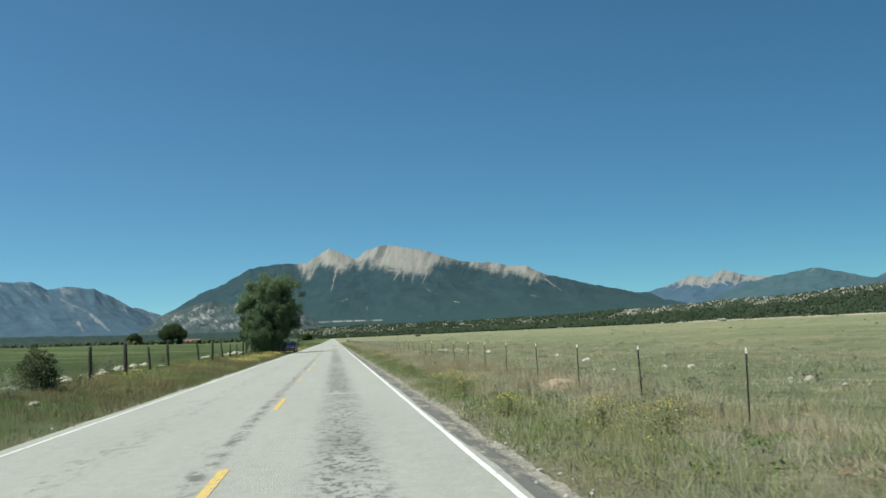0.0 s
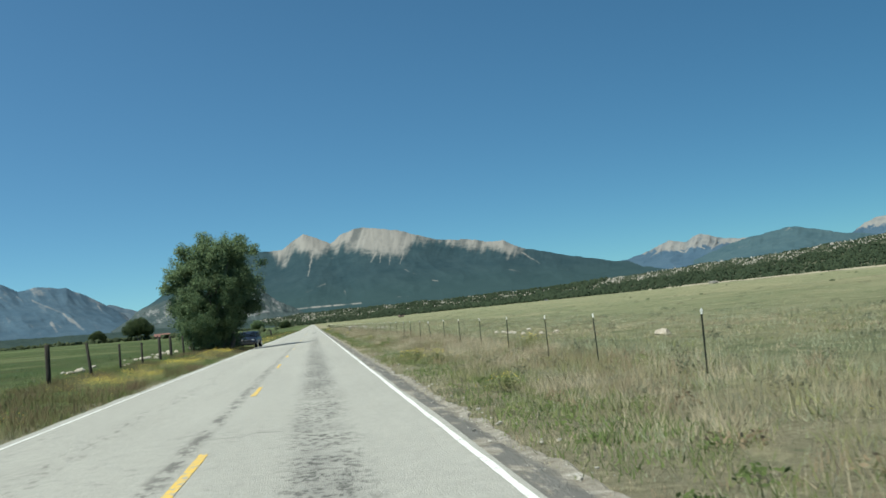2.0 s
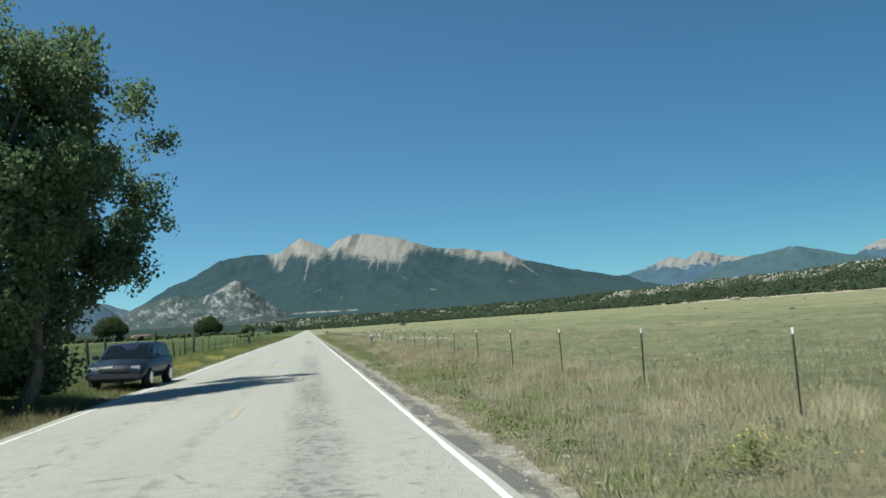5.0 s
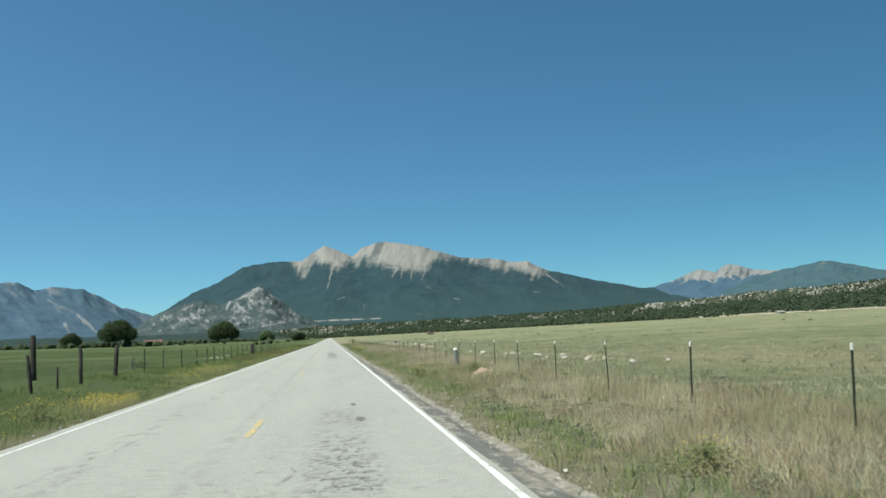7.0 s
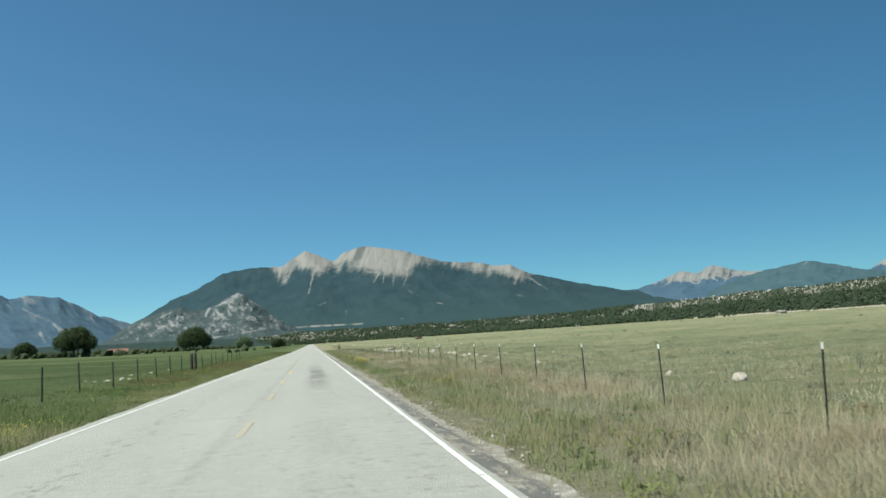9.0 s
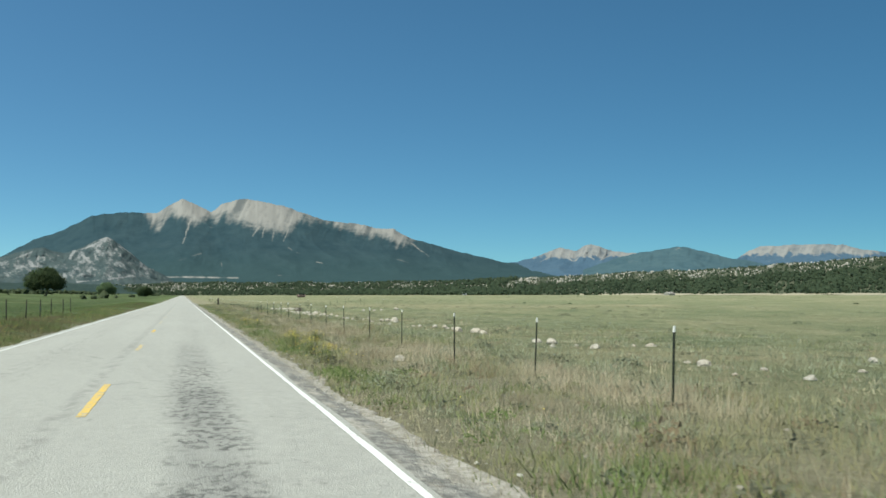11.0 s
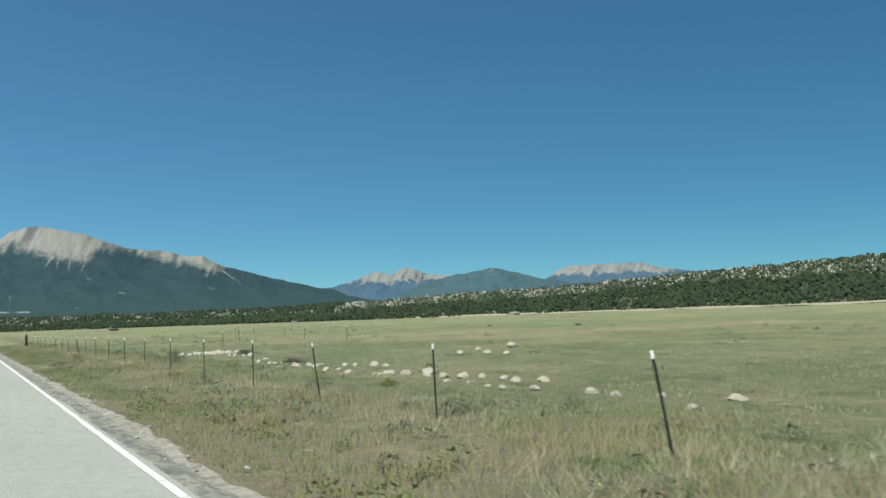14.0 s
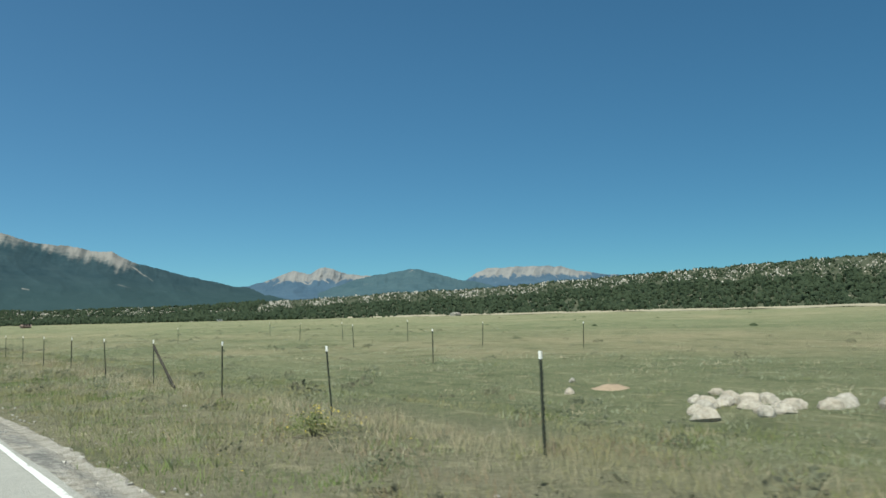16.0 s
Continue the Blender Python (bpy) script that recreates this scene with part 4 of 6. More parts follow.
Y0, Y1 = 2, 372


def verge(n, seed, per, h0, h1, x0, x1, material, name, label, patch=0.85, width=0.009, lean=0.35, r=0.16, scale=0.3, grow=1.0, y1=None, y0=Y0):
    x, y = scatter(n, x0, x1, y0, y1 or Y1, seed, patch, scale, grow)
    bare = fractal(x * 0.55, y * 0.35, 3, 88) + 0.35 * np.sin(seed) > 1.05 - 0.15 * np.clip((y - 160) / 50, 0, 1)
    x, y = x[~((x > 4.0) & bare & (x < 9))], y[~((x > 4.0) & bare & (x < 9))]
    if material in (WEED, GRASS_GREEN, LEFT_GRASS):   # fewer green weeds on the dry far stretch
        keep = (x < 0) | (y < 178) | (rng.uniform(0, 1, len(x)) < 0.5)
        x, y = x[keep], y[keep]
    low = np.where(x > 0, np.interp(y, [160, 205, 255, 275], [1, 0.75, 0.85, 0.6]), 1.0)   # the verge thins out farther on
    h = rng.uniform(h0, h1, len(x)) * low * (0.85 + 0.35 * value_noise(x * 0.35, y * 0.2, seed))
    return blades(name, x, y, h, width, per, material, label, lean, r)


def patch(x, y, seed=301, k=1.0):
    """Drifts of one kind of growth, a metre or three wide and longer along the road."""
    return fractal(x * 0.55 * k, y * 0.26 * k, 3, seed)


def cover(n, seed, x0, x1, band, per, h0, h1, material, name, label, width, lean, r, drift=301, y0=Y0, y1=Y1, grow=1.0, tuft=0.78, k=1.0):
    """Tufts where the drift noise lies within a band, with ragged borders."""
    g = np.random.default_rng(seed)
    x = x0 + (x1 - x0) * g.uniform(0, 1, n) ** grow
    y = g.uniform(y0, y1, n)
    p = patch(x, y, drift, k) + g.uniform(-0.22, 0.22, n)
    bare = (x < 9) & (fractal(x * 0.55, y * 0.35, 3, 88) > 1.0 - 0.15 * np.clip((y - 250) / 20, 0, 1))
    keep = (p > band[0]) & (p < band[1]) & ~bare
    if material in (GRASS_PALE, GRASS_RUST):   # the tall dry growth thins out farther on
        keep &= g.uniform(0, 1, n) < np.interp(y, [18, 32, 160, 190, 245, 268], [0.3, 1.0, 1.0, 1.0, 0.9, 0.3])
    if material in (GRASS_TAN, GRASS_PALE) and x0 > 0:
        keep &= g.uniform(0, 1, n) < np.interp(y, [246, 262], [1, 0.45])
    x, y = x[keep], y[keep]
    low = np.interp(y, [95, 122, 146, 162, 205, 250, 270], [1, 0.78, 0.82, 1, 1.0, 0.9, 0.6])
    h = g.uniform(h0, h1, len(x)) * low * (0.9 + 0.4 * value_noise(x * 0.5, y * 0.3, seed))
    return blades(name, x, y, h, width, per, material, label, lean, r, tuft=tuft)


cover(25000, 101, 4.9, 8.2, (0.10, 9), 16, 0.16, 0.42, GRASS_PALE, "tall_grass", "fluffy pale tan grass on the road verge", 0.0038, 1.3, 0.12)
cover(10000, 102, 4.8, 8.8, (0.32, 9), 13, 0.18, 0.42, GRASS_RUST, "tall_grass", "tall brown grass gone to seed on the verge", 0.0050, 1.0, 0.10, 317)
cover(7000, 103, 4.6, 8.4, (-9, 9), 4, 0.30, 0.62, GRASS_PALE, "tall_grass", "sparse tall pale stalks on the verge", 0.0034, 0.7, 0.08)
cover(17500, 104, 3.66, 5.6, (-9, 0.30), 9, 0.05, 0.22, WEED, "verge_grass", "short green weeds beside the shoulder", 0.008, 1.0, 0.13, 333, grow=0.8)
cover(15500, 105, 4.3, 9.0, (-9, 0.0), 12, 0.10, 0.30, GRASS_GREEN, "verge_grass", "green grass among the dry stalks", 0.0065, 1.1, 0.12)
cover(9000, 122, 3.9, 10.0, (-9, 0.6), 11, 0.06, 0.22, GRASS_GREEN, "verge_grass", "olive green growth on the open verge", 0.0068, 1.1, 0.13, 421, y0=250, y1=345)
cover(15000, 106, 4.3, 9.4, (-0.9, 0.55), 12, 0.08, 0.27, SAGE, "sage_grass", "grey green sage stems on the verge", 0.0060, 1.1, 0.13, 349)
cover(10500, 107, 3.9, 9.4, (-9, 9), 8, 0.03, 0.12, GRASS_TAN, "verge_grass", "low dry growth on the verge", 0.0070, 1.5, 0.16)
cover(9000, 108, 3.8, 9.4, (-9, 0.3), 8, 0.03, 0.11, SAGE, "verge_grass", "low grey green growth on the verge", 0.0070, 1.5, 0.16, 365)
cover(9000, 109, 3.52, 4.5, (-9, 9), 8, 0.03, 0.13, GRASS_TAN, "verge_grass", "dry wisps along the edge of the gravel", 0.0055, 1.2, 0.12, grow=1.5)
cover(23000, 110, 7.8, 22.0, (-0.25, 9), 9, 0.05, 0.19, GRASS_TAN, "meadow_grass", "short dry meadow grass", 0.0095, 1.1, 0.15, 381, grow=1.3, k=0.6)
cover(26000, 111, 7.8, 24.0, (-9, 0.55), 9, 0.05, 0.20, SAGE, "sage_grass", "low grey green sage in the meadow", 0.0105, 1.1, 0.15, 381, grow=1.3, k=0.6)
cover(9000, 112, 7.8, 24.0, (0.15, 9), 10, 0.06, 0.20, GRASS_GREEN, "meadow_grass", "olive green tufts in the meadow", 0.0105, 1.1, 0.14, 397, grow=1.2, k=0.6)
verge(20000, 105, 7, 0.05, 0.16, 14.0, 75.0, SAGE, "meadow_grass", "olive green meadow grass", 0.95, 0.016, 0.9, 0.25, 0.08, 1.6, 520)
verge(8000, 115, 7, 0.05, 0.16, 14.0, 75.0, GRASS_TAN, "meadow_grass", "dry tufts in the meadow", 1.05, 0.016, 0.9, 0.25, 0.08, 1.5, 520)


def shrub_patch(n, seed, x0, x1, y0, y1, r0, r1, material, label, grow=1.0, lo=-0.1):
    """Low shrubs, each a dome of small leaves, too many to count."""
    g = np.random.default_rng(seed)
    x, y = x0 + (x1 - x0) * g.uniform(0, 1, n) ** grow, g.uniform(y0, y1, n)
    keep = patch(x, y, seed, 0.5) + g.uniform(-0.4, 0.4, n) > lo
    x, y = x[keep], y[keep]
    m, per = len(x), 58
    r = g.uniform(r0, r1, m) * g.uniform(0.7, 1.1, m)
    d = g.normal(0, 1, (m, per, 3))
    d /= np.linalg.norm(d, axis=2)[..., None]
    d[..., 2] = np.abs(d[..., 2]) * g.uniform(0.45, 0.95, (m, 1))
    P = np.stack([x, y, ground_z(x, y)], -1)[:, None] + d * (r[:, None] * g.uniform(0.45, 1.0, (m, per)) ** 0.6)[..., None]
    P = P.reshape(-1, 3)
    a = g.normal(0, 1, P.shape)
    a /= np.linalg.norm(a, axis=1)[:, None]
    b = np.cross(a, g.normal(0, 1, P.shape))
    b /= np.linalg.norm(b, axis=1)[:, None]
    size = np.repeat(r, per)[:, None] * 0.135 * g.uniform(0.6, 1.4, (len(P), 1))
    V = np.stack([P - a * size, P + b * size * 0.45, P + a * size, P - b * size * 0.45], 1).reshape(-1, 3)
    tone = np.repeat(np.clip(0.6 * np.repeat(g.uniform(0, 1, m), per) + 0.4 * g.uniform(0, 1, len(P)), 0, 1), 4)
    return tagged(soup("shrubs", V, np.arange(len(V)).reshape(-1, 4), material, tone), label, "shrubs", kind="stuff")


shrub_patch(950, 411, 4.4, 9.5, 2, 330, 0.12, 0.30, BRUSH, "small dull olive shrubs among the verge grass")
shrub_patch(1200, 412, 4.0, 7.6, 2, 330, 0.10, 0.27, WEED, "fresh green leafy weeds on the verge", 1.3, 0.1)
shrub_patch(240, 415, 4.6, 10.5, 240, 330, 0.10, 0.30, BRUSH, "olive and brown clumps on the open verge", lo=-0.2)
shrub_patch(360, 414, 4.6, 8.4, 2, 232, 0.10, 0.30, GRASS_RUST, "rust brown dried weeds on the verge", lo=0.15)
shrub_patch(1500, 413, 8.5, 60, 2, 420, 0.12, 0.34, BRUSH, "low grey olive shrubs scattered over the meadow", 1.5)
verge(19000, 106, 11, 0.08, 0.26, -3.75, -8.5, LEFT_GRASS, "verge_grass", "green and ochre verge grass by the wooden fence", 0.8, 0.008, 0.9, 0.22, y1=250)
verge(5200, 120, 9, 0.10, 0.30, -3.75, -9.5, LEFT_GRASS, "verge_grass", "green and ochre verge grass far along the road", 0.9, 0.011, 0.9, 0.25, y0=250, y1=420)
cover(5600, 121, -3.8, -8.0, (-0.3, 9), 10, 0.12, 0.32, DARK_RUST, "tall_grass", "brown grass along the far verge", 0.008, 1.0, 0.14, y0=205, y1=400)
cover(9000, 118, -4.0, -7.6, (-0.1, 9), 12, 0.14, 0.34, DARK_RUST, "tall_grass", "reddish brown grass along the wooden fence", 0.0055, 1.0, 0.12, y0=20, y1=122)
verge(1600, 107, 11, 0.10, 0.30, -4.6, -9.0, DARK_RUST, "tall_grass", "dry brown grass by the wooden fence", 1.1, 0.007, 0.8, 0.2, y1=124)
cover(5200, 119, -3.8, -5.2, (-9, 9), 11, 0.06, 0.20, GRASS_GREEN, "verge_grass", "yellowish green grass along the road edge", 0.0065, 1.0, 0.14, y0=122, y1=235)
verge(16000, 108, 7, 0.05, 0.18, -8.5, -50, PASTURE, "pasture_grass", "short green pasture grass", 0.85, 0.014, 0.8, 0.3, 0.08, 1.5, 330)


g = np.random.default_rng(81)   # tall tufts round the marker and the fence feet
tx = np.concatenate([g.normal(6.35, 0.4, 150), g.normal(7.2, 0.35, 5200)])
ty = np.concatenate([g.normal(160.7, 0.6, 150), g.uniform(4, 330, 5200)])
blades("tall_grass", tx, ty, g.uniform(0.18, 0.40, len(tx)) * np.where(ty > 200, 0.7, 1.0), 0.0036, 12, GRASS_TAN, "dry tufts along the foot of the steel fence", 0.9, 0.13)


# ---------------------------------------------------------------- trees and bushes
def crown_points(lobes, clumps_n, per, g, spread_r, boughs=0):
    """Leaf places: sprays of leaves gathered on boughs that fill each lobe of the crown from its shell inwards."""
    vol = np.array([l[3] * l[4] * l[5] for l in lobes]) ** 0.75
    k = boughs or clumps_n
    L = np.array(lobes)[g.choice(len(lobes), k, p=vol / vol.sum())]
    d = g.normal(0, 1, (k, 3))
    d /= np.linalg.norm(d, axis=1)[:, None]
    B = L[:, :3] + d * (g.uniform(0.45, 1.0, k) ** 0.6)[:, None] * L[:, 3:6]
    tone = g.uniform(0, 1, k)
    if boughs:
        pick = g.integers(0, k, clumps_n)
        along = g.uniform(-1, 1, clumps_n)
        droop = d[pick] * 0.65 + np.array([0, 0, 0.35])
        B = B[pick] + droop * (along * 0.5)[:, None] + np.clip(g.normal(0, 0.22, (clumps_n, 3)), -0.4, 0.4)
        tone = 0.6 * tone[pick] + 0.4 * g.uniform(0, 1, clumps_n)
    P = np.repeat(B, per, 0) + np.clip(g.normal(0, spread_r, (clumps_n * per, 3)), -1.7 * spread_r, 1.7 * spread_r)
    return P, np.repeat(tone, per)


def leaves(name, P, tone, size, material, parent, g, label=""):
    n = len(P)
    a = g.normal(0, 1, (n, 3))
    a /= np.linalg.norm(a, axis=1)[:, None]
    b = np.cross(a, g.normal(0, 1, (n, 3)))
    b /= np.linalg.norm(b, axis=1)[:, None]
    s = size * g.uniform(0.6, 1.4, (n, 1))
    V = np.stack([P - a * s, P + b * s * 0.6, P + a * s, P - b * s * 0.6], 1)
    t = np.repeat(np.clip(0.55 * tone + 0.45 * g.uniform(0, 1, n), 0, 1), 4)
    ob = soup(name, V.reshape(-1, 3), np.arange(n * 4).reshape(-1, 4), material, t)
    ob.parent = parent
    if label:
        tagged(ob, label)
    return ob


def leafy_tree(base, lobes, clumps_n, per, leaf, stems, label, material, seed, spread_r=0.35, category="tree", name="tree", boughs=0):
    g = np.random.default_rng(seed)
    root = new(name)
    root.location = base
    tagged(root, label, category)
    for (sx, sy, tx, ty, tz, r) in stems:
        bm = bmesh.new()
        pts = [(sx + (tx - sx) * k ** 1.3 + 0.12 * r * 8 * g.normal() * (0 < k < 1), sy + (ty - sy) * k, -0.3 + (tz + 0.3) * k) for k in (0, 0.15, 0.35, 0.6, 0.8, 1.0)]
        tube(bm, pts, [r * 1.35, r, r * 0.85, r * 0.6, r * 0.4, r * 0.15], 9)
        for _ in range(4):
            k = g.uniform(0.3, 0.75)
            o = Vector((sx + (tx - sx) * k ** 1.3, sy + (ty - sy) * k, tz * k))
            e = o + Vector((g.normal(0, tz * 0.16), g.normal(0, tz * 0.16), tz * 0.22))
            tube(bm, [o, (o + e) / 2 + Vector((0, 0, -0.1)), e], [r * 0.4, r * 0.28, r * 0.1], 6)
        smooth(part("trunk", bm, BARK, root))
    P, tone = crown_points(lobes, clumps_n, per, g, spread_r, boughs)
    over = P[:, 2] > 0.15
    tagged(leaves("crown", P[over], tone[over], leaf, material, root, g), kind="stuff")
    return root


COTTONWOOD = [(0.55, 0.81, 7.58, 1.41, 1.67, 1.5), (-1.0, 0.08, 7.3, 1.2, 1.42, 1.48), (-2.07, 0.07, 6.85, 0.97, 1.3, 1.2), (-3.02, 0.42, 5.21, 0.75, 1.3, 0.93), (2.1, 2.22, 7.54, 1.25, 1.5, 1.35),
              (2.82, 5.16, 6.95, 0.96, 1.3, 1.41), (2.92, 6.46, 5.42, 0.82, 1.3, 1.24), (-0.06, 0.58, 5.21, 2.42, 2.16, 2.14), (-0.31, -0.29, 6.41, 1.49, 1.3, 1.39), (-1.93, -0.27, 3.6, 1.25, 1.5, 1.57),
              (2.1, 2.32, 3.8, 1.35, 1.58, 1.63), (2.73, 3.87, 3.47, 0.79, 1.3, 0.79), (-1.67, -2.79, 1.82, 0.62, 1.3, 1.15), (-0.7, -2.79, 1.38, 1.06, 1.3, 1.32), (0.12, 0.22, 1.11, 1.21, 1.3, 1.21),
              (0.75, 3.09, 1.49, 1.36, 1.3, 1.46)]
COTTONWOOD_INNER = [(-1.2, -0.8, 3.2, 1.4, 1.6, 1.7), (-0.2, 0.2, 3.0, 1.7, 1.8, 1.9), (0.8, 1.2, 3.2, 1.6, 1.8, 2.0), (1.6, 2.0, 5.4, 1.6, 1.8, 2.0), (1.2, 2.6, 1.8, 1.2, 1.5, 1.6)]
leafy_tree((-6.40, 111.6, 0.12), [(x, y, z * 1.045, a, b, c) for x, y, z, a, b, c in COTTONWOOD + COTTONWOOD_INNER],
           5300, 28, 0.066, [(-0.6, 0, -1.1, 0.2, 7.2, 0.22), (0.5, 0.6, 0.8, 0.7, 7.6, 0.26), (1.1, 1.2, 2.3, 2.2, 6.4, 0.18), (-1.5, 0.1, -2.2, 0, 5.6, 0.15), (0.1, -0.2, 0.1, -0.1, 6.4, 0.18), (-1.6, -0.8, -2.4, 0.1, 4.4, 0.11)],
           "large many-stemmed cottonwood tree beside the road", LEAF, 11, 0.165, boughs=380)
ROUND = [(0, 0, 6.4, 5.6, 5.6, 3.9), (-3.6, 0, 5.0, 3.6, 4, 2.8), (3.9, 0, 4.8, 3.4, 4, 2.6), (1.2, 0, 7.6, 3.2, 3.4, 2.6)]
for bx, by, k, sd, lab in ((-48, 560, 1.0, 21, "round dark green tree standing in the meadow"), (-88.8, 530, 1.12, 22, "broad dark green tree in the pasture"),
                           (-116, 560, 0.62, 24, "small dark green tree in the valley"), (-41, 750, 0.72, 25, "low green willow clump by the road"), (-20, 750, 0.55, 26, "low dark willow clump by the road")):
    t = leafy_tree((bx, by, float(ground_z(bx, by))), [tuple(v * k for v in l) for l in ROUND], int(700 * k) + 150, 16, 0.27, [(0, 0, 0.3 * k, 0, 7 * k, 0.35 * k), (0.5 * k, 0, 2.2 * k, 0, 6 * k, 0.22 * k)], lab, LEAF_DARK if sd != 25 else LEAF, sd, 0.5)

# far shrubs and trees over the valley floor
g = np.random.default_rng(61)
n = 4600
vx, vy = -g.uniform(25, 480, n), g.uniform(480, 1300, n)
keep = (np.abs(vx + 48) > 20) & (fractal(vx * 0.008, vy * 0.02, 3, 4) > -0.25)
vx, vy = vx[keep], vy[keep]
clumps("valley_shrubs", np.stack([vx, vy, ground_z(vx, vy) - 0.2], -1), g.uniform(0.5, 2.2, len(vx)), SHRUB, 0.85, "scattered dark green shrubs on the valley floor")
n = 260
vx, vy = g.uniform(48, 300, n), g.uniform(40, 800, n)
clumps("meadow_shrubs", np.stack([vx, vy, ground_z(vx, vy) - 0.1], -1), g.uniform(0.12, 0.40, n), SHRUB, 0.5, "low dull green shrubs scattered over the meadow")


def bush(x, y, w, h, n, material, label, flower=0, seed=0, name="bush"):
    """A bush of thin stems and small leaves, with flower heads where it blooms."""
    g = np.random.default_rng(seed)
    root = new(name)
    z = float(ground_z(x, y))
    root.location = (x, y, z)
    tagged(root, label, "bush")
    a, rr = g.uniform(0, 2 * np.pi, n), np.abs(g.normal(0, 0.62, n)).clip(0, 1.7) * w
    P = np.stack([rr * np.cos(a), rr * np.sin(a), h * (0.15 + 0.85 * g.uniform(0, 1, n)) * np.exp(-0.8 * (rr / w) ** 2) * (0.75 + 0.5 * g.uniform(0, 1, n))], -1)
    if h > 1.0:   # many upright leafy shoots of uneven height
        k = g.integers(0, 18, n)
        pa, pr = g.uniform(0, 2 * np.pi, 18), 0.85 * w * np.sqrt(g.uniform(0, 1, 18))
        ph = h * g.uniform(0.5, 1.12, 18) * (1 - 0.35 * (pr / w) ** 2)
        up = g.uniform(0.02, 1, n)
        out = pr[k] * (0.75 + 0.35 * up)
        thick = w * 0.17 * (0.35 + np.sin(np.pi * up ** 0.8))
        P = np.stack([out * np.cos(pa[k]) + g.normal(0, 1, n) * thick, out * np.sin(pa[k]) + g.normal(0, 1, n) * thick, ph[k] * up + g.normal(0, 0.02, n)], -1)
        P[:, 2] = np.maximum(P[:, 2], 0.02)
    tagged(leaves("foliage", P, g.uniform(0, 1, n), 0.016 if h < 1.0 else 0.032, material, root, g), kind="stuff")
    bm = bmesh.new()
    for _ in range(14):
        e = P[g.integers(n)]
        tube(bm, [(e[0] * 0.15, e[1] * 0.15, -0.05), (e[0] * 0.6, e[1] * 0.6, e[2] * 0.5), tuple(e)], [0.008, 0.006, 0.003], 4)
    part("stems", bm, BARK, root)
    if flower:
        a, rr = g.uniform(0, 2 * np.pi, flower), np.abs(g.normal(0, 0.75, flower)).clip(0, 1.9) * w
        Q = np.stack([rr * np.cos(a), rr * np.sin(a), 0.06 + h * 1.05 * np.exp(-0.6 * (rr / w) ** 2) * g.uniform(0.75, 1.1, flower)], -1)
        tagged(leaves("flower_heads", Q, g.uniform(0, 1, flower), 0.0105, FLOWER, root, g, "small yellow flower heads"), kind="stuff")
    return root


YELLOW = "green bush with small yellow flowers on the verge"
BLOOM_NEAR = [(4.5, 22, 0.5, 0.5, 60), (4.7, 24, 0.55, 0.55, 70), (4.5, 16.3, 0.42, 0.42, 120), (5.3, 13.2, 0.6, 0.55, 110), (6.0, 12.4, 0.6, 0.55, 110), (4.5, 27, 0.55, 0.4, 110), (5.0, 28, 0.6, 0.45, 140), (4.6, 64, 0.5, 0.45, 130), (5.0, 62.5, 0.45, 0.45, 110), (7.7, 62, 0.6, 0.45, 90), (4.5, 66, 0.4, 0.35, 60), (4.4, 156.5, 0.5, 0.45, 60), (4.8, 155, 0.5, 0.4, 50)]
BLOOM_FAR = [(4.4, 224, 0.5, 0.5, 160), (4.5, 221, 0.5, 0.5, 170), (4.6, 218.6, 0.5, 0.45, 150), (5.0, 229, 0.5, 0.45, 110), (5.6, 228, 0.4, 0.4, 90), (4.4, 245, 0.45, 0.4, 100), (4.9, 243.5, 0.45, 0.4, 90), (9.5, 271.5, 0.15, 0.2, 14), (5.2, 97, 0.5, 0.4, 50), (5.0, 133.6, 0.4, 0.35, 40), (5.2, 187, 0.45, 0.4, 60), (6.2, 300.5, 0.5, 0.35, 70), (4.7, 40, 0.4, 0.4, 50), (4.8, 52, 0.4, 0.35, 60)]
BLOOM_LEFT = [(-5.0, 30, 0.6, 0.7, 90), (-5.6, 33.5, 0.6, 0.75, 80), (-5.2, 38, 0.55, 0.6, 60), (-6.0, 43, 0.6, 0.6, 60), (-5.1, 47, 0.5, 0.5, 80), (-5.6, 52.5, 0.6, 0.5, 60), (-4.9, 137, 0.5, 0.55, 110), (-5.3, 141, 0.55, 0.55, 120), (-4.8, 145.5, 0.5, 0.5, 120), (-5.4, 150, 0.5, 0.5, 90)]
for k, (x, y, w, h, fl) in enumerate(BLOOM_NEAR + BLOOM_FAR + BLOOM_LEFT):
    tagged(bush(x, y, w * 1.1, h * 0.78, 1300, GRASS_GREEN, YELLOW, int(fl * 2.0), 300 + k), group="flowering verge bushes")


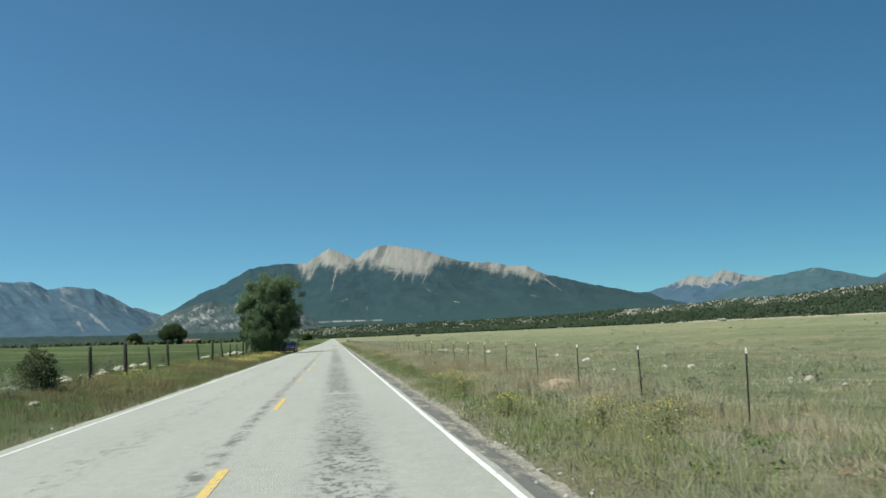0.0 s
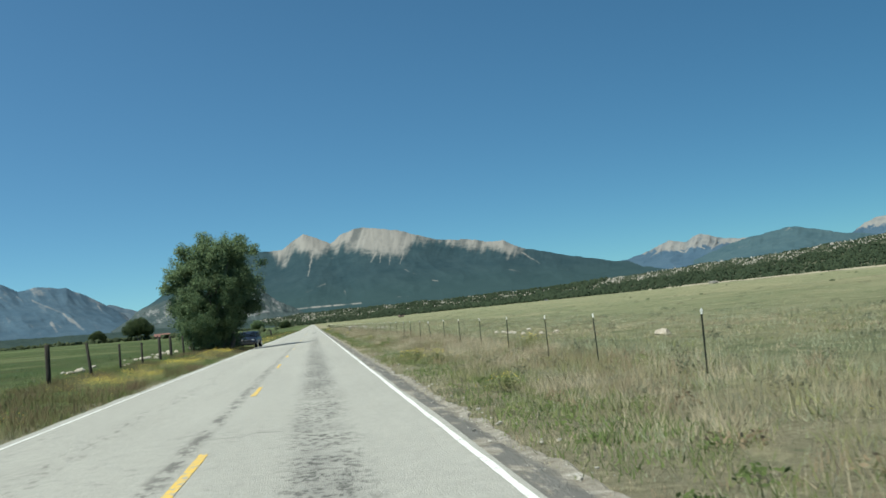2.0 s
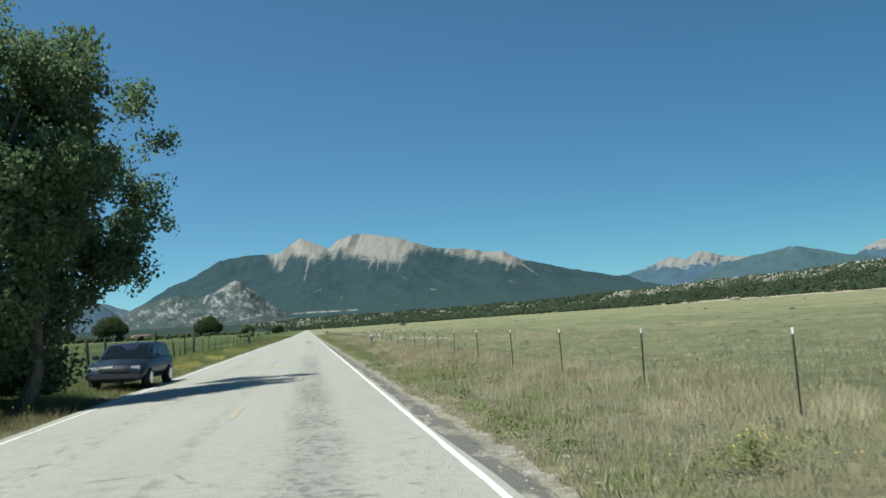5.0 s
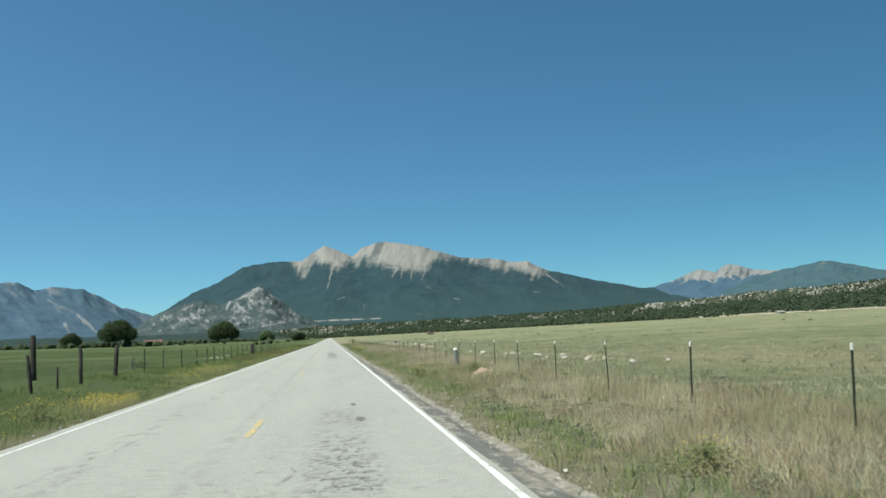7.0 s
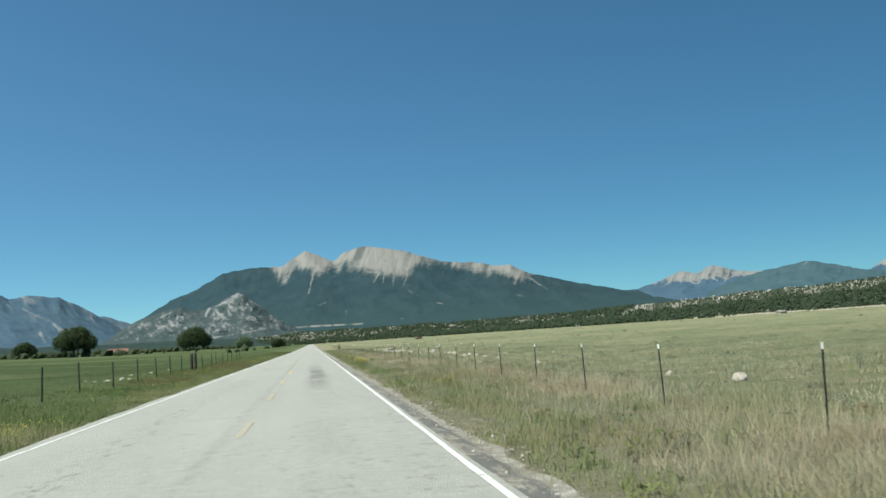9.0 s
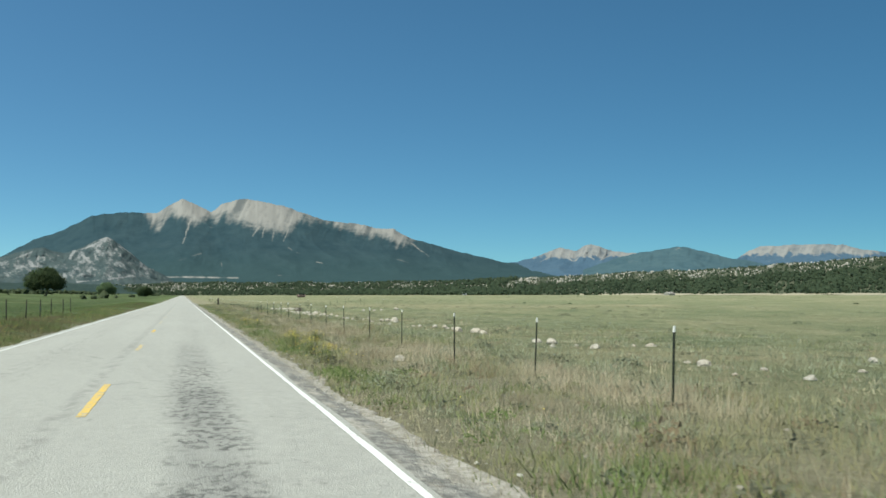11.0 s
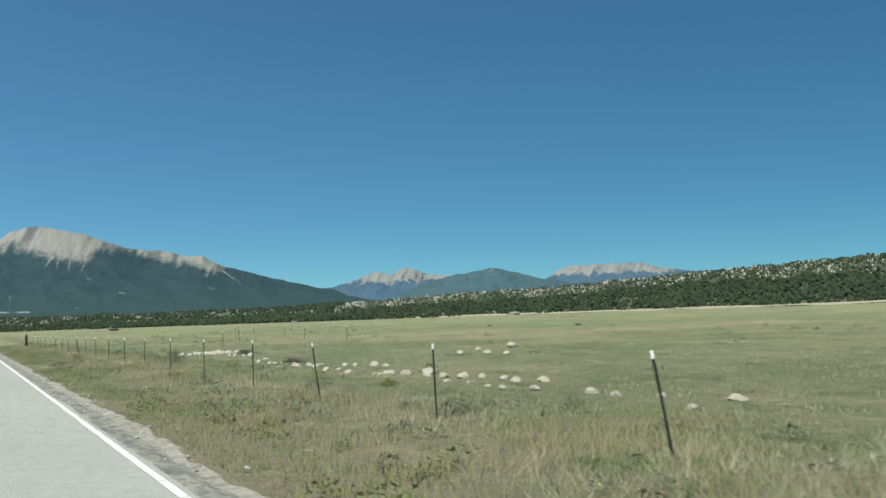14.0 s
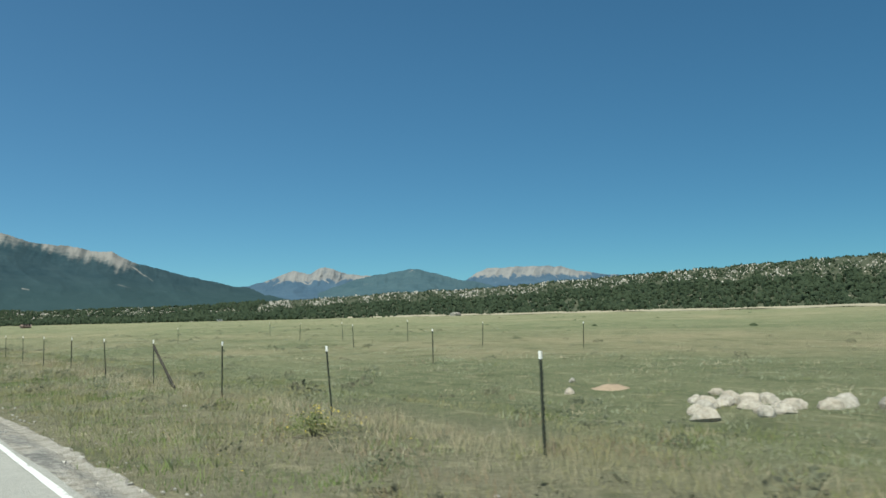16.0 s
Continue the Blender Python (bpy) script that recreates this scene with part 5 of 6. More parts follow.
def wildflowers(n, x0, x1, y0, y1, h0, h1, seed, patch, label, size=1.0):
    """Small yellow heads floating on thin stems through the verge grass."""
    g = np.random.default_rng(seed)
    x, y = scatter(n, x0, x1, y0, y1, seed, patch, 0.45)
    h = g.uniform(h0, h1, len(x))
    P = np.stack([x, y, ground_z(x, y) + h], -1)
    a = g.normal(0, 1, (len(x), 3)) * np.array([0.5, 0.5, 0.2])
    b = np.cross(a, [0, 0, 1.0])
    a, b = [v / np.linalg.norm(v, axis=1)[:, None] * size * g.uniform(0.011, 0.023, (len(x), 1)) for v in (a, b)]
    foot = np.stack([x, y, ground_z(x, y) - 0.02], -1)
    stems = np.stack([foot - np.array([0.003, 0, 0]), foot + np.array([0.003, 0, 0]), P], 1).reshape(-1, 3)
    tagged(soup("flower_stems", stems, np.arange(len(stems)).reshape(-1, 3), GRASS_GREEN, g.uniform(0, 1, len(stems))), "thin green flower stems in the verge grass", "flower stems", kind="stuff")
    V = np.stack([P - a, P + b, P + a, P - b], 1)
    k = np.arange(len(x))[:, None] * 4
    F = np.concatenate([k + np.array([[0, 1, 2]]), k + np.array([[0, 2, 3]])])
    return tagged(soup("wildflowers", V.reshape(-1, 3), F, FLOWER, g.uniform(0, 1, len(x) * 4)), label, "flowers", kind="stuff")


wildflowers(26000, -4.5, -6.0, 66, 117, 0.16, 0.34, 17, 1.08, "small yellow wildflowers along the wooden fence", 0.9)
wildflowers(9000, -4.1, -7.0, 24, 72, 0.18, 0.42, 16, 1.3, "sparse yellow wildflowers by the wooden fence", 0.8)
wildflowers(8500, -4.0, -5.2, 133.5, 154, 0.12, 0.30, 18, 1.12, "small pale yellow wildflowers along the road edge")
wildflowers(4600, -4.2, -5.9, 165, 183, 0.14, 0.30, 21, 1.1, "ochre yellow wildflowers along the road edge", 0.9)
wildflowers(5200, -4.0, -6.4, 186, 300, 0.12, 0.28, 20, 1.25, "small pale yellow wildflowers along the road edge", 0.9)
wildflowers(600, 4.6, 7.0, 9, 14.5, 0.22, 0.46, 22, 0.95, "pale yellow wildflowers in the verge grass", 0.7)
wildflowers(2600, 4.1, 6.5, 5, 330, 0.15, 0.40, 19, 1.4, "sparse yellow wildflowers on the road verge", 0.65)
for k, (x, y, w, h, m, lab) in enumerate(((-7.6, 29.2, 0.85, 1.6, BUSH_LEAF, "tall dull green bush by the wooden fence"), (-7.9, 37.0, 0.6, 0.85, BUSH_LEAF, "grey green bush by the wooden fence"), (-7.2, 25.5, 0.6, 0.8, SAGE, "grey green bush by the wooden fence"),
                                         (5.4, 84.5, 0.6, 0.6, WEED, "leafy green bush in dry grass"), (5.1, 84, 0.45, 0.4, WEED, "leafy green bush in dry grass"), (6.4, 156.5, 0.4, 0.5, WEED, "leafy green bush in dry grass"),
                                         (4.6, 212, 0.6, 0.45, SAGE, "leafy green bush in dry grass"), (4.4, 36, 0.6, 0.4, WEED, "leafy green bush in dry grass"), (-9.1, 175.7, 0.42, 0.95, BRUSH, "upright brownish bush by the wooden fence"),
                                         (-10.6, 185.5, 0.7, 0.5, SHRUB, "dark green bush by the wooden fence"), (8.25, 287.8, 0.4, 0.8, BRUSH, "leafy green bush by the fence"), (-9.3, 45.3, 0.6, 0.8, BRUSH, "brownish bush behind the wooden fence"), (-9.4, 60.0, 0.55, 0.75, DARK_RUST, "reddish brown bush behind the wooden fence"),
                                         (6.6, 276, 0.5, 0.5, SAGE, "leafy green bush in dry grass"), (-8.2, 148.5, 0.5, 0.5, SAGE, "grey green bush by the wooden fence"))):
    tagged(bush(x, y, w * (1.1 if h < 0.9 else 0.85), h * (0.7 if x > 0 else 0.9), 9000 if h > 1.2 else 1300, m, lab, 0, 500 + k), group="verge bushes")


# ---------------------------------------------------------------- rocks
def rock_mesh(seed):
    g = np.random.default_rng(seed)
    bm = bmesh.new()
    bmesh.ops.create_icosphere(bm, subdivisions=2, radius=1)
    off = Vector(g.uniform(-50, 50, 3))
    cuts = [(Vector(g.normal(0, 1, 3)).normalized(), g.uniform(0.72, 1.0)) for _ in range(11)]
    for v in bm.verts:
        d = v.co.normalized()
        k = min([1.12] + [h / d.dot(c) for c, h in cuts if d.dot(c) > 0.3]) + 0.20 * noise.noise(d * 1.6 + off) + 0.09 * noise.noise(d * 4 + off)
        v.co = Vector((d.x * k * 1.15, d.y * k, max(d.z * k * 0.74, -0.45)))
    me = bpy.data.meshes.new("rock")
    bm.to_mesh(me)
    bm.free()
    me.materials.append(ROCK)
    me.polygons.foreach_set("use_smooth", [False] * len(me.polygons))
    return me


ROCKS = [rock_mesh(k) for k in range(7)]
rock_rng = np.random.default_rng(5)


def rock(x, y, r, label, group, flat=1.15):
    ob = new("rock", ROCKS[rock_rng.integers(7)])
    r *= 0.84
    k = rock_rng.uniform(0.85, 1.2)
    ob.matrix_basis = Matrix.LocRotScale((x, y, float(ground_z(x, y)) + 0.14 * r * flat), Euler((rock_rng.normal(0, 0.12), rock_rng.normal(0, 0.12), rock_rng.uniform(0, 6.3))), (r * k, r / k, r * flat))
    return tagged(ob, label, "rock", group)


ROW = "pale weathered granite boulder in the meadow row"
for x, y, r in ((12.2, 18.4, 0.08), (12.4, 20.3, 0.14), (12.2, 20.8, 0.09), (12.2, 26.8, 0.13), (10.2, 28.2, 0.07), (11.9, 28.3, 0.13), (12.1, 38.2, 0.17), (13.3, 48.2, 0.18), (12.2, 63.2, 0.27),
                (4.8, 64, 0.1), (11.7, 74, 0.13), (11.8, 74.6, 0.1), (11.5, 75.7, 0.15), (11.4, 78.9, 0.15), (12.2, 78.9, 0.07), (11.2, 79.9, 0.11), (11.1, 80.2, 0.12),
                (11, 80.6, 0.14), (11.4, 81.6, 0.1), (11.1, 82, 0.12), (12.5, 82.4, 0.12), (11, 83.3, 0.13), (11.5, 88.4, 0.08)):
    rock(x, y, r, ROW, "boulder row")
for x, y, r in ((11.8, 155.7, 0.15), (13.1, 155.8, 0.12), (11.7, 157.7, 0.1), (12, 159.6, 0.13), (11.5, 160.3, 0.19), (11.9, 161.3, 0.12), (11.2, 162.7, 0.14), (10.4, 163.3, 0.08), (11.8, 165.4, 0.17),
                (11.2, 166, 0.12), (11.5, 168.8, 0.19), (11.9, 171.3, 0.13), (11.5, 173.5, 0.14), (11.3, 174.2, 0.2), (11.1, 175.2, 0.13), (10.6, 180.2, 0.19), (10.4, 183.6, 0.13), (10.6, 198.3, 0.14)):
    rock(x, y, r, ROW, "boulder row")
for x, y, r in ((11.4, 210.3, 0.12), (10.7, 211.4, 0.06), (13.4, 211.4, 0.1), (11.8, 212.1, 0.08), (11.2, 213.2, 0.14), (15.3, 213.3, 0.11), (11.3, 214, 0.07), (6.1, 217.8, 0.15), (11.9, 219.6, 0.16),
                (14, 220.4, 0.13), (13.5, 220.5, 0.08), (12.1, 221.3, 0.09), (11.5, 221.6, 0.1), (12, 222.8, 0.18), (8, 222.8, 0.06), (11.7, 223.3, 0.15), (12, 229.3, 0.14), (12.2, 230, 0.14),
                (12.1, 230.6, 0.2)):
    rock(x, y, r, ROW, "boulder row")
for x, y, r in ((12.2, 233.3, 0.24), (12.8, 236, 0.11), (12.7, 236.5, 0.09), (12.8, 237.3, 0.14), (12.4, 237.6, 0.14), (11.7, 238.8, 0.09), (12, 238.8, 0.12), (11.2, 241.7, 0.11), (11.2, 244.1, 0.08),
                (12.5, 246, 0.17), (11.4, 247, 0.09), (12.7, 247.2, 0.23), (12.4, 247.5, 0.16), (12.1, 247.8, 0.14), (11.6, 248.8, 0.1), (5.9, 249.6, 0.12), (11.7, 251.1, 0.1),
                (11.3, 252.4, 0.14), (12.6, 254.2, 0.16), (12.4, 255.6, 0.08), (11.6, 256.2, 0.15), (11.7, 258.1, 0.1)):
    rock(x, y, r, ROW, "boulder row")
for x, y, r in ((10.7, 263.5, 0.09), (12.2, 264.1, 0.14), (11.7, 265.3, 0.1), (11.3, 266, 0.09), (11.4, 266.8, 0.14), (11.1, 268.2, 0.13), (10.8, 268.9, 0.09), (11, 269.8, 0.08), (12.8, 270.4, 0.17),
                (11.1, 270.8, 0.06), (12.3, 270.8, 0.14), (10.8, 271.2, 0.1), (12.3, 271.3, 0.13), (12.2, 272.1, 0.12), (11.9, 272.5, 0.16), (11.8, 273.3, 0.15), (11.7, 274, 0.12), (12.1, 274.7, 0.2),
                (11.5, 274.8, 0.13)):
    rock(x, y, r, ROW, "boulder row")
for x, y, r in ((11.2, 275.2, 0.14), (11.3, 276, 0.1), (11.3, 276.4, 0.09), (11, 277.6, 0.15), (11.2, 278.9, 0.09), (10.9, 279.1, 0.12), (13.2, 279.9, 0.11), (12.9, 280.1, 0.18), (12.4, 280.5, 0.12),
                (12.2, 280.9, 0.11), (18.6, 281.4, 0.13), (11.4, 281.5, 0.1), (10.4, 281.8, 0.06), (11, 282.1, 0.15), (11.8, 282.3, 0.11), (11.6, 282.6, 0.12), (19, 283.4, 0.19), (12.5, 283.8, 0.09),
                (18, 283.8, 0.17), (11.1, 284.1, 0.07), (11, 284.4, 0.1), (10.8, 284.4, 0.13), (11.7, 284.5, 0.07), (21.8, 286.1, 0.25), (20.3, 286.4, 0.18), (11, 286.5, 0.11), (12.2, 289.7, 0.1)):
    rock(x, y, r, ROW, "boulder row")
for x, y, r in ((12.9, 294.2, 0.18), (12.8, 295.1, 0.1), (10.7, 295.7, 0.07), (12.6, 295.9, 0.15), (12.5, 296.4, 0.11)):
    rock(x, y, r, ROW, "boulder row")
HEAP = "pale rounded boulder in a rock pile"
for x, y, r in ((11.5, 298.1, 0.14), (10.7, 298.4, 0.19), (12.6, 298.5, 0.17), (13.2, 298.8, 0.11), (12.8, 298.9, 0.11), (12.3, 299, 0.15), (12.1, 299.6, 0.17), (12.7, 299.3, 0.2), (13.3, 298.2, 0.2),
                (13.6, 297.6, 0.17), (11.9, 298.5, 0.12), (13, 299.9, 0.16), (12.4, 300.1, 0.13), (11.6, 299.2, 0.16), (12.0, 298.2, 0.15), (12.9, 298.1, 0.14), (13.1, 299.3, 0.17), (11.2, 299.0, 0.12), (12.5, 299.6, 0.15), (13.7, 298.6, 0.15)):
    rock(x, y, r * 1.12, HEAP, "rock pile", 1.25)
for x, y, r in ((13.6, 300.7, 0.12), (12.3, 302.9, 0.12), (14, 304.8, 0.08)):
    rock(x, y, r, ROW, "boulder row")
g = np.random.default_rng(77)
for k in range(14):   # stones along the wooden fence
    y = g.choice([215, 224, 232, 246]) + g.uniform(-4, 4)
    rock(-9.0 - abs(g.normal(0, 0.9)), y, g.uniform(0.08, 0.17), "pale stone in the grass behind the wooden fence", "stones by the wooden fence", 0.8)
# stones cleared from the pasture, along the wooden fence
for x, y, r in ((-8.5, 30.2, 0.22), (-6.0, 23.9, 0.14), (-8.8, 36.3, 0.16), (-8.0, 34.0, 0.24), (-8.7, 41.8, 0.30), (-9.7, 52.7, 0.23), (-9.7, 55.9, 0.28), (-8.3, 53.5, 0.17), (-9.1, 42.7, 0.16), (-8.3, 38.3, 0.16),
                (-9.5, 48.0, 0.23), (-9.4, 49.1, 0.17), (-8.2, 45.9, 0.17), (-9.6, 81.9, 0.28), (-9.9, 83.0, 0.22), (-10.2, 87.2, 0.15), (-8.3, 86.5, 0.15), (-9.0, 94.9, 0.26), (-8.9, 95.8, 0.24), (-8.3, 95.3, 0.18),
                (-9.6, 97.9, 0.2), (-9.5, 99.2, 0.22), (-9.9, 106.4, 0.24), (-9.2, 107.0, 0.24), (-9.2, 109.8, 0.22), (-10.2, 109.3, 0.26), (-10.2, 112.6, 0.23)):
    rock(x, y, r, "pale stone in the grass behind the wooden fence", "stones by the wooden fence", 0.9)
    for _ in range(2):
        rock(x - abs(g.normal(0, 0.5)), y + g.normal(0, 0.6), r * g.uniform(0.4, 0.75), "pale stone in the grass behind the wooden fence", "stones by the wooden fence", 0.8)
for k in range(9):   # half-buried stones in the meadow
    rock(g.uniform(9.5, 14), g.uniform(8, 150), g.uniform(0.03, 0.06), "small pale stone half buried in the meadow", "meadow stones", 0.7)


for k in range(46):   # small stones on the verge past the last tall grass
    rock(g.uniform(4.6, 8.6), g.uniform(196, 312), g.uniform(0.025, 0.055), "small pale stone on the dry verge", "verge stones", 0.7)


# heaps of cut branches among the boulders
def branch_pile(x, y, w, h, seed):
    g = np.random.default_rng(seed)
    bm = bmesh.new()
    for _ in range(70):
        a, r = g.uniform(0, 2 * np.pi), w * abs(g.normal(0, 0.45))
        c = Vector((r * math.cos(a), 0.6 * r * math.sin(a), h * g.uniform(0.05, 0.9) * math.exp(-(r / w) ** 2)))
        t = g.uniform(0, np.pi)
        d = Vector((math.cos(t), math.sin(t), g.normal(0, 0.10))) * g.uniform(0.2, 0.5) * w
        tube(bm, [c - d, c + Vector(g.normal(0, 0.03, 3)), c + d], [0.012, 0.010, 0.004], 5)
    for v in bm.verts:
        v.co.z = max(v.co.z, -0.03)
    ob = solid("branch_pile", bm, BARK)
    ob.location = (x, y, float(ground_z(x, y)) + 0.02)
    return tagged(ob, "low pile of cut grey brown branches", "branch pile")


branch_pile(12.0, 285.3, 0.6, 0.16, 5)
branch_pile(13.4, 297.0, 0.7, 0.22, 6)


# mounds of bare earth
def mound(x, y, w, h, label):
    bm = bmesh.new()
    bmesh.ops.create_grid(bm, x_segments=24, y_segments=24, size=1)
    for v in bm.verts:
        d = min(1, v.co.length)
        z = h * (0.5 + 0.5 * math.cos(math.pi * d)) * (1 + 0.25 * noise.noise(v.co * 2.5 + Vector((x, y, 0))))
        v.co = Vector((v.co.x * w, v.co.y * w, z + 0.012 * noise.noise(v.co * 9) - (0.08 if d > 0.97 else 0)))
    ob = smooth(solid("earth_mound", bm, EARTH))
    ob.location = (x, y, float(ground_z(x, y)) - 0.02)
    return tagged(ob, label, "mound")


EARTH = plain("reddish_bare_earth", (0.26, 0.195, 0.135), 1.0, 0, 0.4, 14)
for x, y, w, h in ((7.15, 23.0, 0.9, 0.20), (6.4, 155, 0.5, 0.20), (13.4, 303.0, 0.5, 0.11)):
    mound(x, y, w, h, "smooth mound of reddish bare earth in dry grass")


# ---------------------------------------------------------------- fences and posts
def t_post():
    root = new("fence_post")
    bm = bmesh.new()
    box(bm, -0.012, 0.012, -0.004, 0.004, -0.4, 1.02)
    box(bm, -0.004, 0.004, 0.004, 0.022, -0.4, 1.02)
    for k in range(14):
        box(bm, -0.007, 0.007, -0.013, -0.0045, 0.10 + k * 0.06, 0.125 + k * 0.06)
    part("post_shaft", bm, POST_GREEN, root)
    bm = bmesh.new()
    box(bm, -0.0125, 0.0125, -0.005, 0.005, 1.02, 1.10)
    box(bm, -0.005, 0.005, 0.005, 0.023, 1.02, 1.10)
    part("post_tip", bm, POST_WHITE, root, "white painted post tip")
    return tagged(root, "thin dark green steel fence post with white tip", "fence post", "steel roadside fence")


STEEL = [12.53, 16.97, 21.46, 25.93, 30.81, 35.2, 39.74, 44.32, 49.06, 54.1, 58.24, 62.93, 67.31, 71.93, 76.22, 80.6, 85.36, 90.08, 94.64, 99.8,
         104.9, 110, 115.2, 120.4, 125.52, 130.09, 134.68, 139.38, 143.74, 148.24, 153.05, 157.47, 161.87, 166.53, 171.08, 176.01, 180.5, 185, 189.5, 194,
         198.5, 203.2, 207.52, 212.25, 217.11, 222.36, 226.92, 231.8, 236.31, 241.26, 245.82, 250.68, 255.21, 259.98, 264.8, 269.43, 274.01, 278.69, 283.42, 288.13,
         292.83, 297.39, 302.12, 306.81, 311.28, 315.8]
LEAN = {12.53: 3, 16.97: 1.7, 21.46: -1.7, 39.74: -1.3, 44.32: -1.7, 49.06: 2.1, 54.1: -1.5, 62.93: 1.3, 67.31: 1.5, 71.93: 3.8, 76.22: -2.6, 80.6: -17.3, 85.36: 2.7, 90.08: 2.5, 125.52: 1.5, 134.68: 3.9, 143.74: -1.4, 161.87: 3.8, 166.53: 4.4, 171.08: 3, 176.01: -12, 207.52: 1.6, 212.25: 2.8, 222.36: 1.2, 226.92: 2.6, 231.8: -3.1, 236.31: 2.5, 241.26: -1.5, 245.82: -2, 250.68: -2.2, 255.21: -1.9, 259.98: -12.9, 264.8: -1.4, 269.43: -10.7, 278.69: -1.5, 288.13: -4.4, 292.83: -13.8, 302.12: -10.3, 311.28: -5.4, 315.8: -5.5}   # degrees along the fence line
first_post = t_post()
post_rng = np.random.default_rng(3)
FENCE_X = 7.23
for k, y in enumerate(STEEL + [320.5 + 4.7 * i for i in range(24)]):
    x = FENCE_X + post_rng.normal(0, 0.015)
    m = pose(x, y, -0.08 + float(ahead(y)), LEAN.get(y, post_rng.normal(0, 0.8)), post_rng.normal(0, 1.0), post_rng.normal(0, 12))
    if k == 0:
        first_post.matrix_basis = m
    else:
        copy_thing(first_post, m)
for x, y, h in ((16.7, 314.4, 0), (27.7, 319.8, 0), (26.0, 324.8, 0), (27.1, 333.4, 0), (25.2, 343.5, 0), (25.7, 338.5, 0), (19.4, 349.7, 0), (30, 360, 0), (22, 330, 0)):
    ob = copy_thing(first_post, pose(x, y, float(ground_z(x, y)), post_rng.normal(0, 1.5), post_rng.normal(0, 2), post_rng.uniform(0, 360)))
    tagged(ob, "thin dark steel fence post standing out in the meadow", group="meadow fence")
bm = bmesh.new()
tube(bm, [(0, 0, 0.85), (0, -1.55, 0.0)], [0.03, 0.03], 7)
brace = solid("fence_brace", bm, OLD_WOOD)
brace.location = (FENCE_X, 311.2, float(ground_z(FENCE_X, 311.2)) + 0.02)
tagged(brace, "slanting wooden brace against the steel fence", "fence brace")


def wooden_post(r, h, seed):
    g = np.random.default_rng(seed)
    bm = bmesh.new()
    tube(bm, [(0, 0, -0.4), (0, 0, h * 0.3), (0, 0, h * 0.7), (0, 0, h - 0.03), (0, 0, h)], [r * 1.1, r * 1.03, r, r * 0.96, r * 0.8], 10)
    for v in bm.verts:
        v.co += Vector((noise.noise(v.co * 6 + Vector((seed, 0, 0))), noise.noise(v.co * 6 + Vector((0, seed, 0))), 0)) * 0.018
    ob = smooth(solid("wooden_post", bm, OLD_WOOD))
    return tagged(ob, "dark weathered wooden fence post in grass", "fence post", "wooden fence")


POSTS = [wooden_post(0.065, 1.30, 1), wooden_post(0.08, 1.36, 2), wooden_post(0.055, 1.18, 3), wooden_post(0.032, 1.15, 4)]
tagged(POSTS[3], "thin dark fence post in green grass")
WOOD = [35.0, 40.7, 46.5, 51.6, 63.0, 68.9, 74.7, 80.6, 86.2, 91.6, 96.8, 102.4, 108.0, 119.5, 125.2, 129.0, 134.5, 140.0, 154.0, 159.5, 165.2, 170.8, 176.5, 182.7, 188.0, 193.0, 198.6, 204.2, 210, 215.6, 221.2, 226.8,
        238.2, 244, 249.6, 255.3, 261, 266.8, 272.5, 278]
for k, y in enumerate(WOOD):
    x = -7.55 + post_rng.normal(0, 0.08)
    m = pose(x, y, float(ground_z(x, y)), post_rng.normal(0, 2), post_rng.normal(0, 2.5), post_rng.uniform(0, 360))
    if k < 3 or y == 170.8:
        POSTS[min(k, 3)].matrix_basis = m
    else:
        copy_thing(POSTS[post_rng.integers(3)] if y < 168 else POSTS[3], m)
for x, y, r, h, sd in ((-7.5, 231.0, 0.11, 1.25, 11), (-7.4, 232.4, 0.11, 1.25, 12), (-10.1, 162.5, 0.11, 1.75, 13), (-13.3, 160.0, 0.09, 1.3, 18), (-14.6, 171.0, 0.10, 0.95, 14), (-8.5, 151.6, 0.06, 1.0, 15), (-7.5, 156.5, 0.03, 0.75, 16)):
    ob = wooden_post(r, h, sd)
    ob.matrix_basis = pose(x, y, float(ground_z(x, y)), 0, 8 if sd == 15 else 0, 0)
    tagged(ob, "stout dark wooden gate post in grass", group="gate posts")
ob = wooden_post(0.13, 1.2, 17)
ob.matrix_basis = pose(7.0, 356.0, float(ground_z(7.0, 356.0)))
tagged(ob, "stout dark wooden post beside the road", group="gate posts")

# grey cable marker on the verge
marker = new("marker_post")
GREY = plain("weathered_grey_plastic", (0.13, 0.135, 0.125), 0.6, 0, 0.2, 12)
bm = bmesh.new()
tube(bm, [(0, 0, -0.2), (0, 0, 0.02), (0, 0, 0.76), (0, 0, 0.80)], [0.088, 0.085, 0.080, 0.076], 20)
smooth(part("post_body", bm, GREY, marker))
bm = bmesh.new()
tube(bm, [(0, 0, 0.78), (0, 0, 0.82), (0, 0, 0.86), (0, 0, 0.875)], [0.085, 0.087, 0.072, 0.03], 20)
smooth(part("post_cap", bm, plain("pale_cap_plastic", (0.62, 0.60, 0.54), 0.6), marker, "pale domed cap"))
marker.matrix_basis = pose(6.42, 161.3, float(ground_z(6.42, 161.3)) - 0.10, 0, -3, 0)
tagged(marker, "short round grey marker post with pale cap", "marker post")


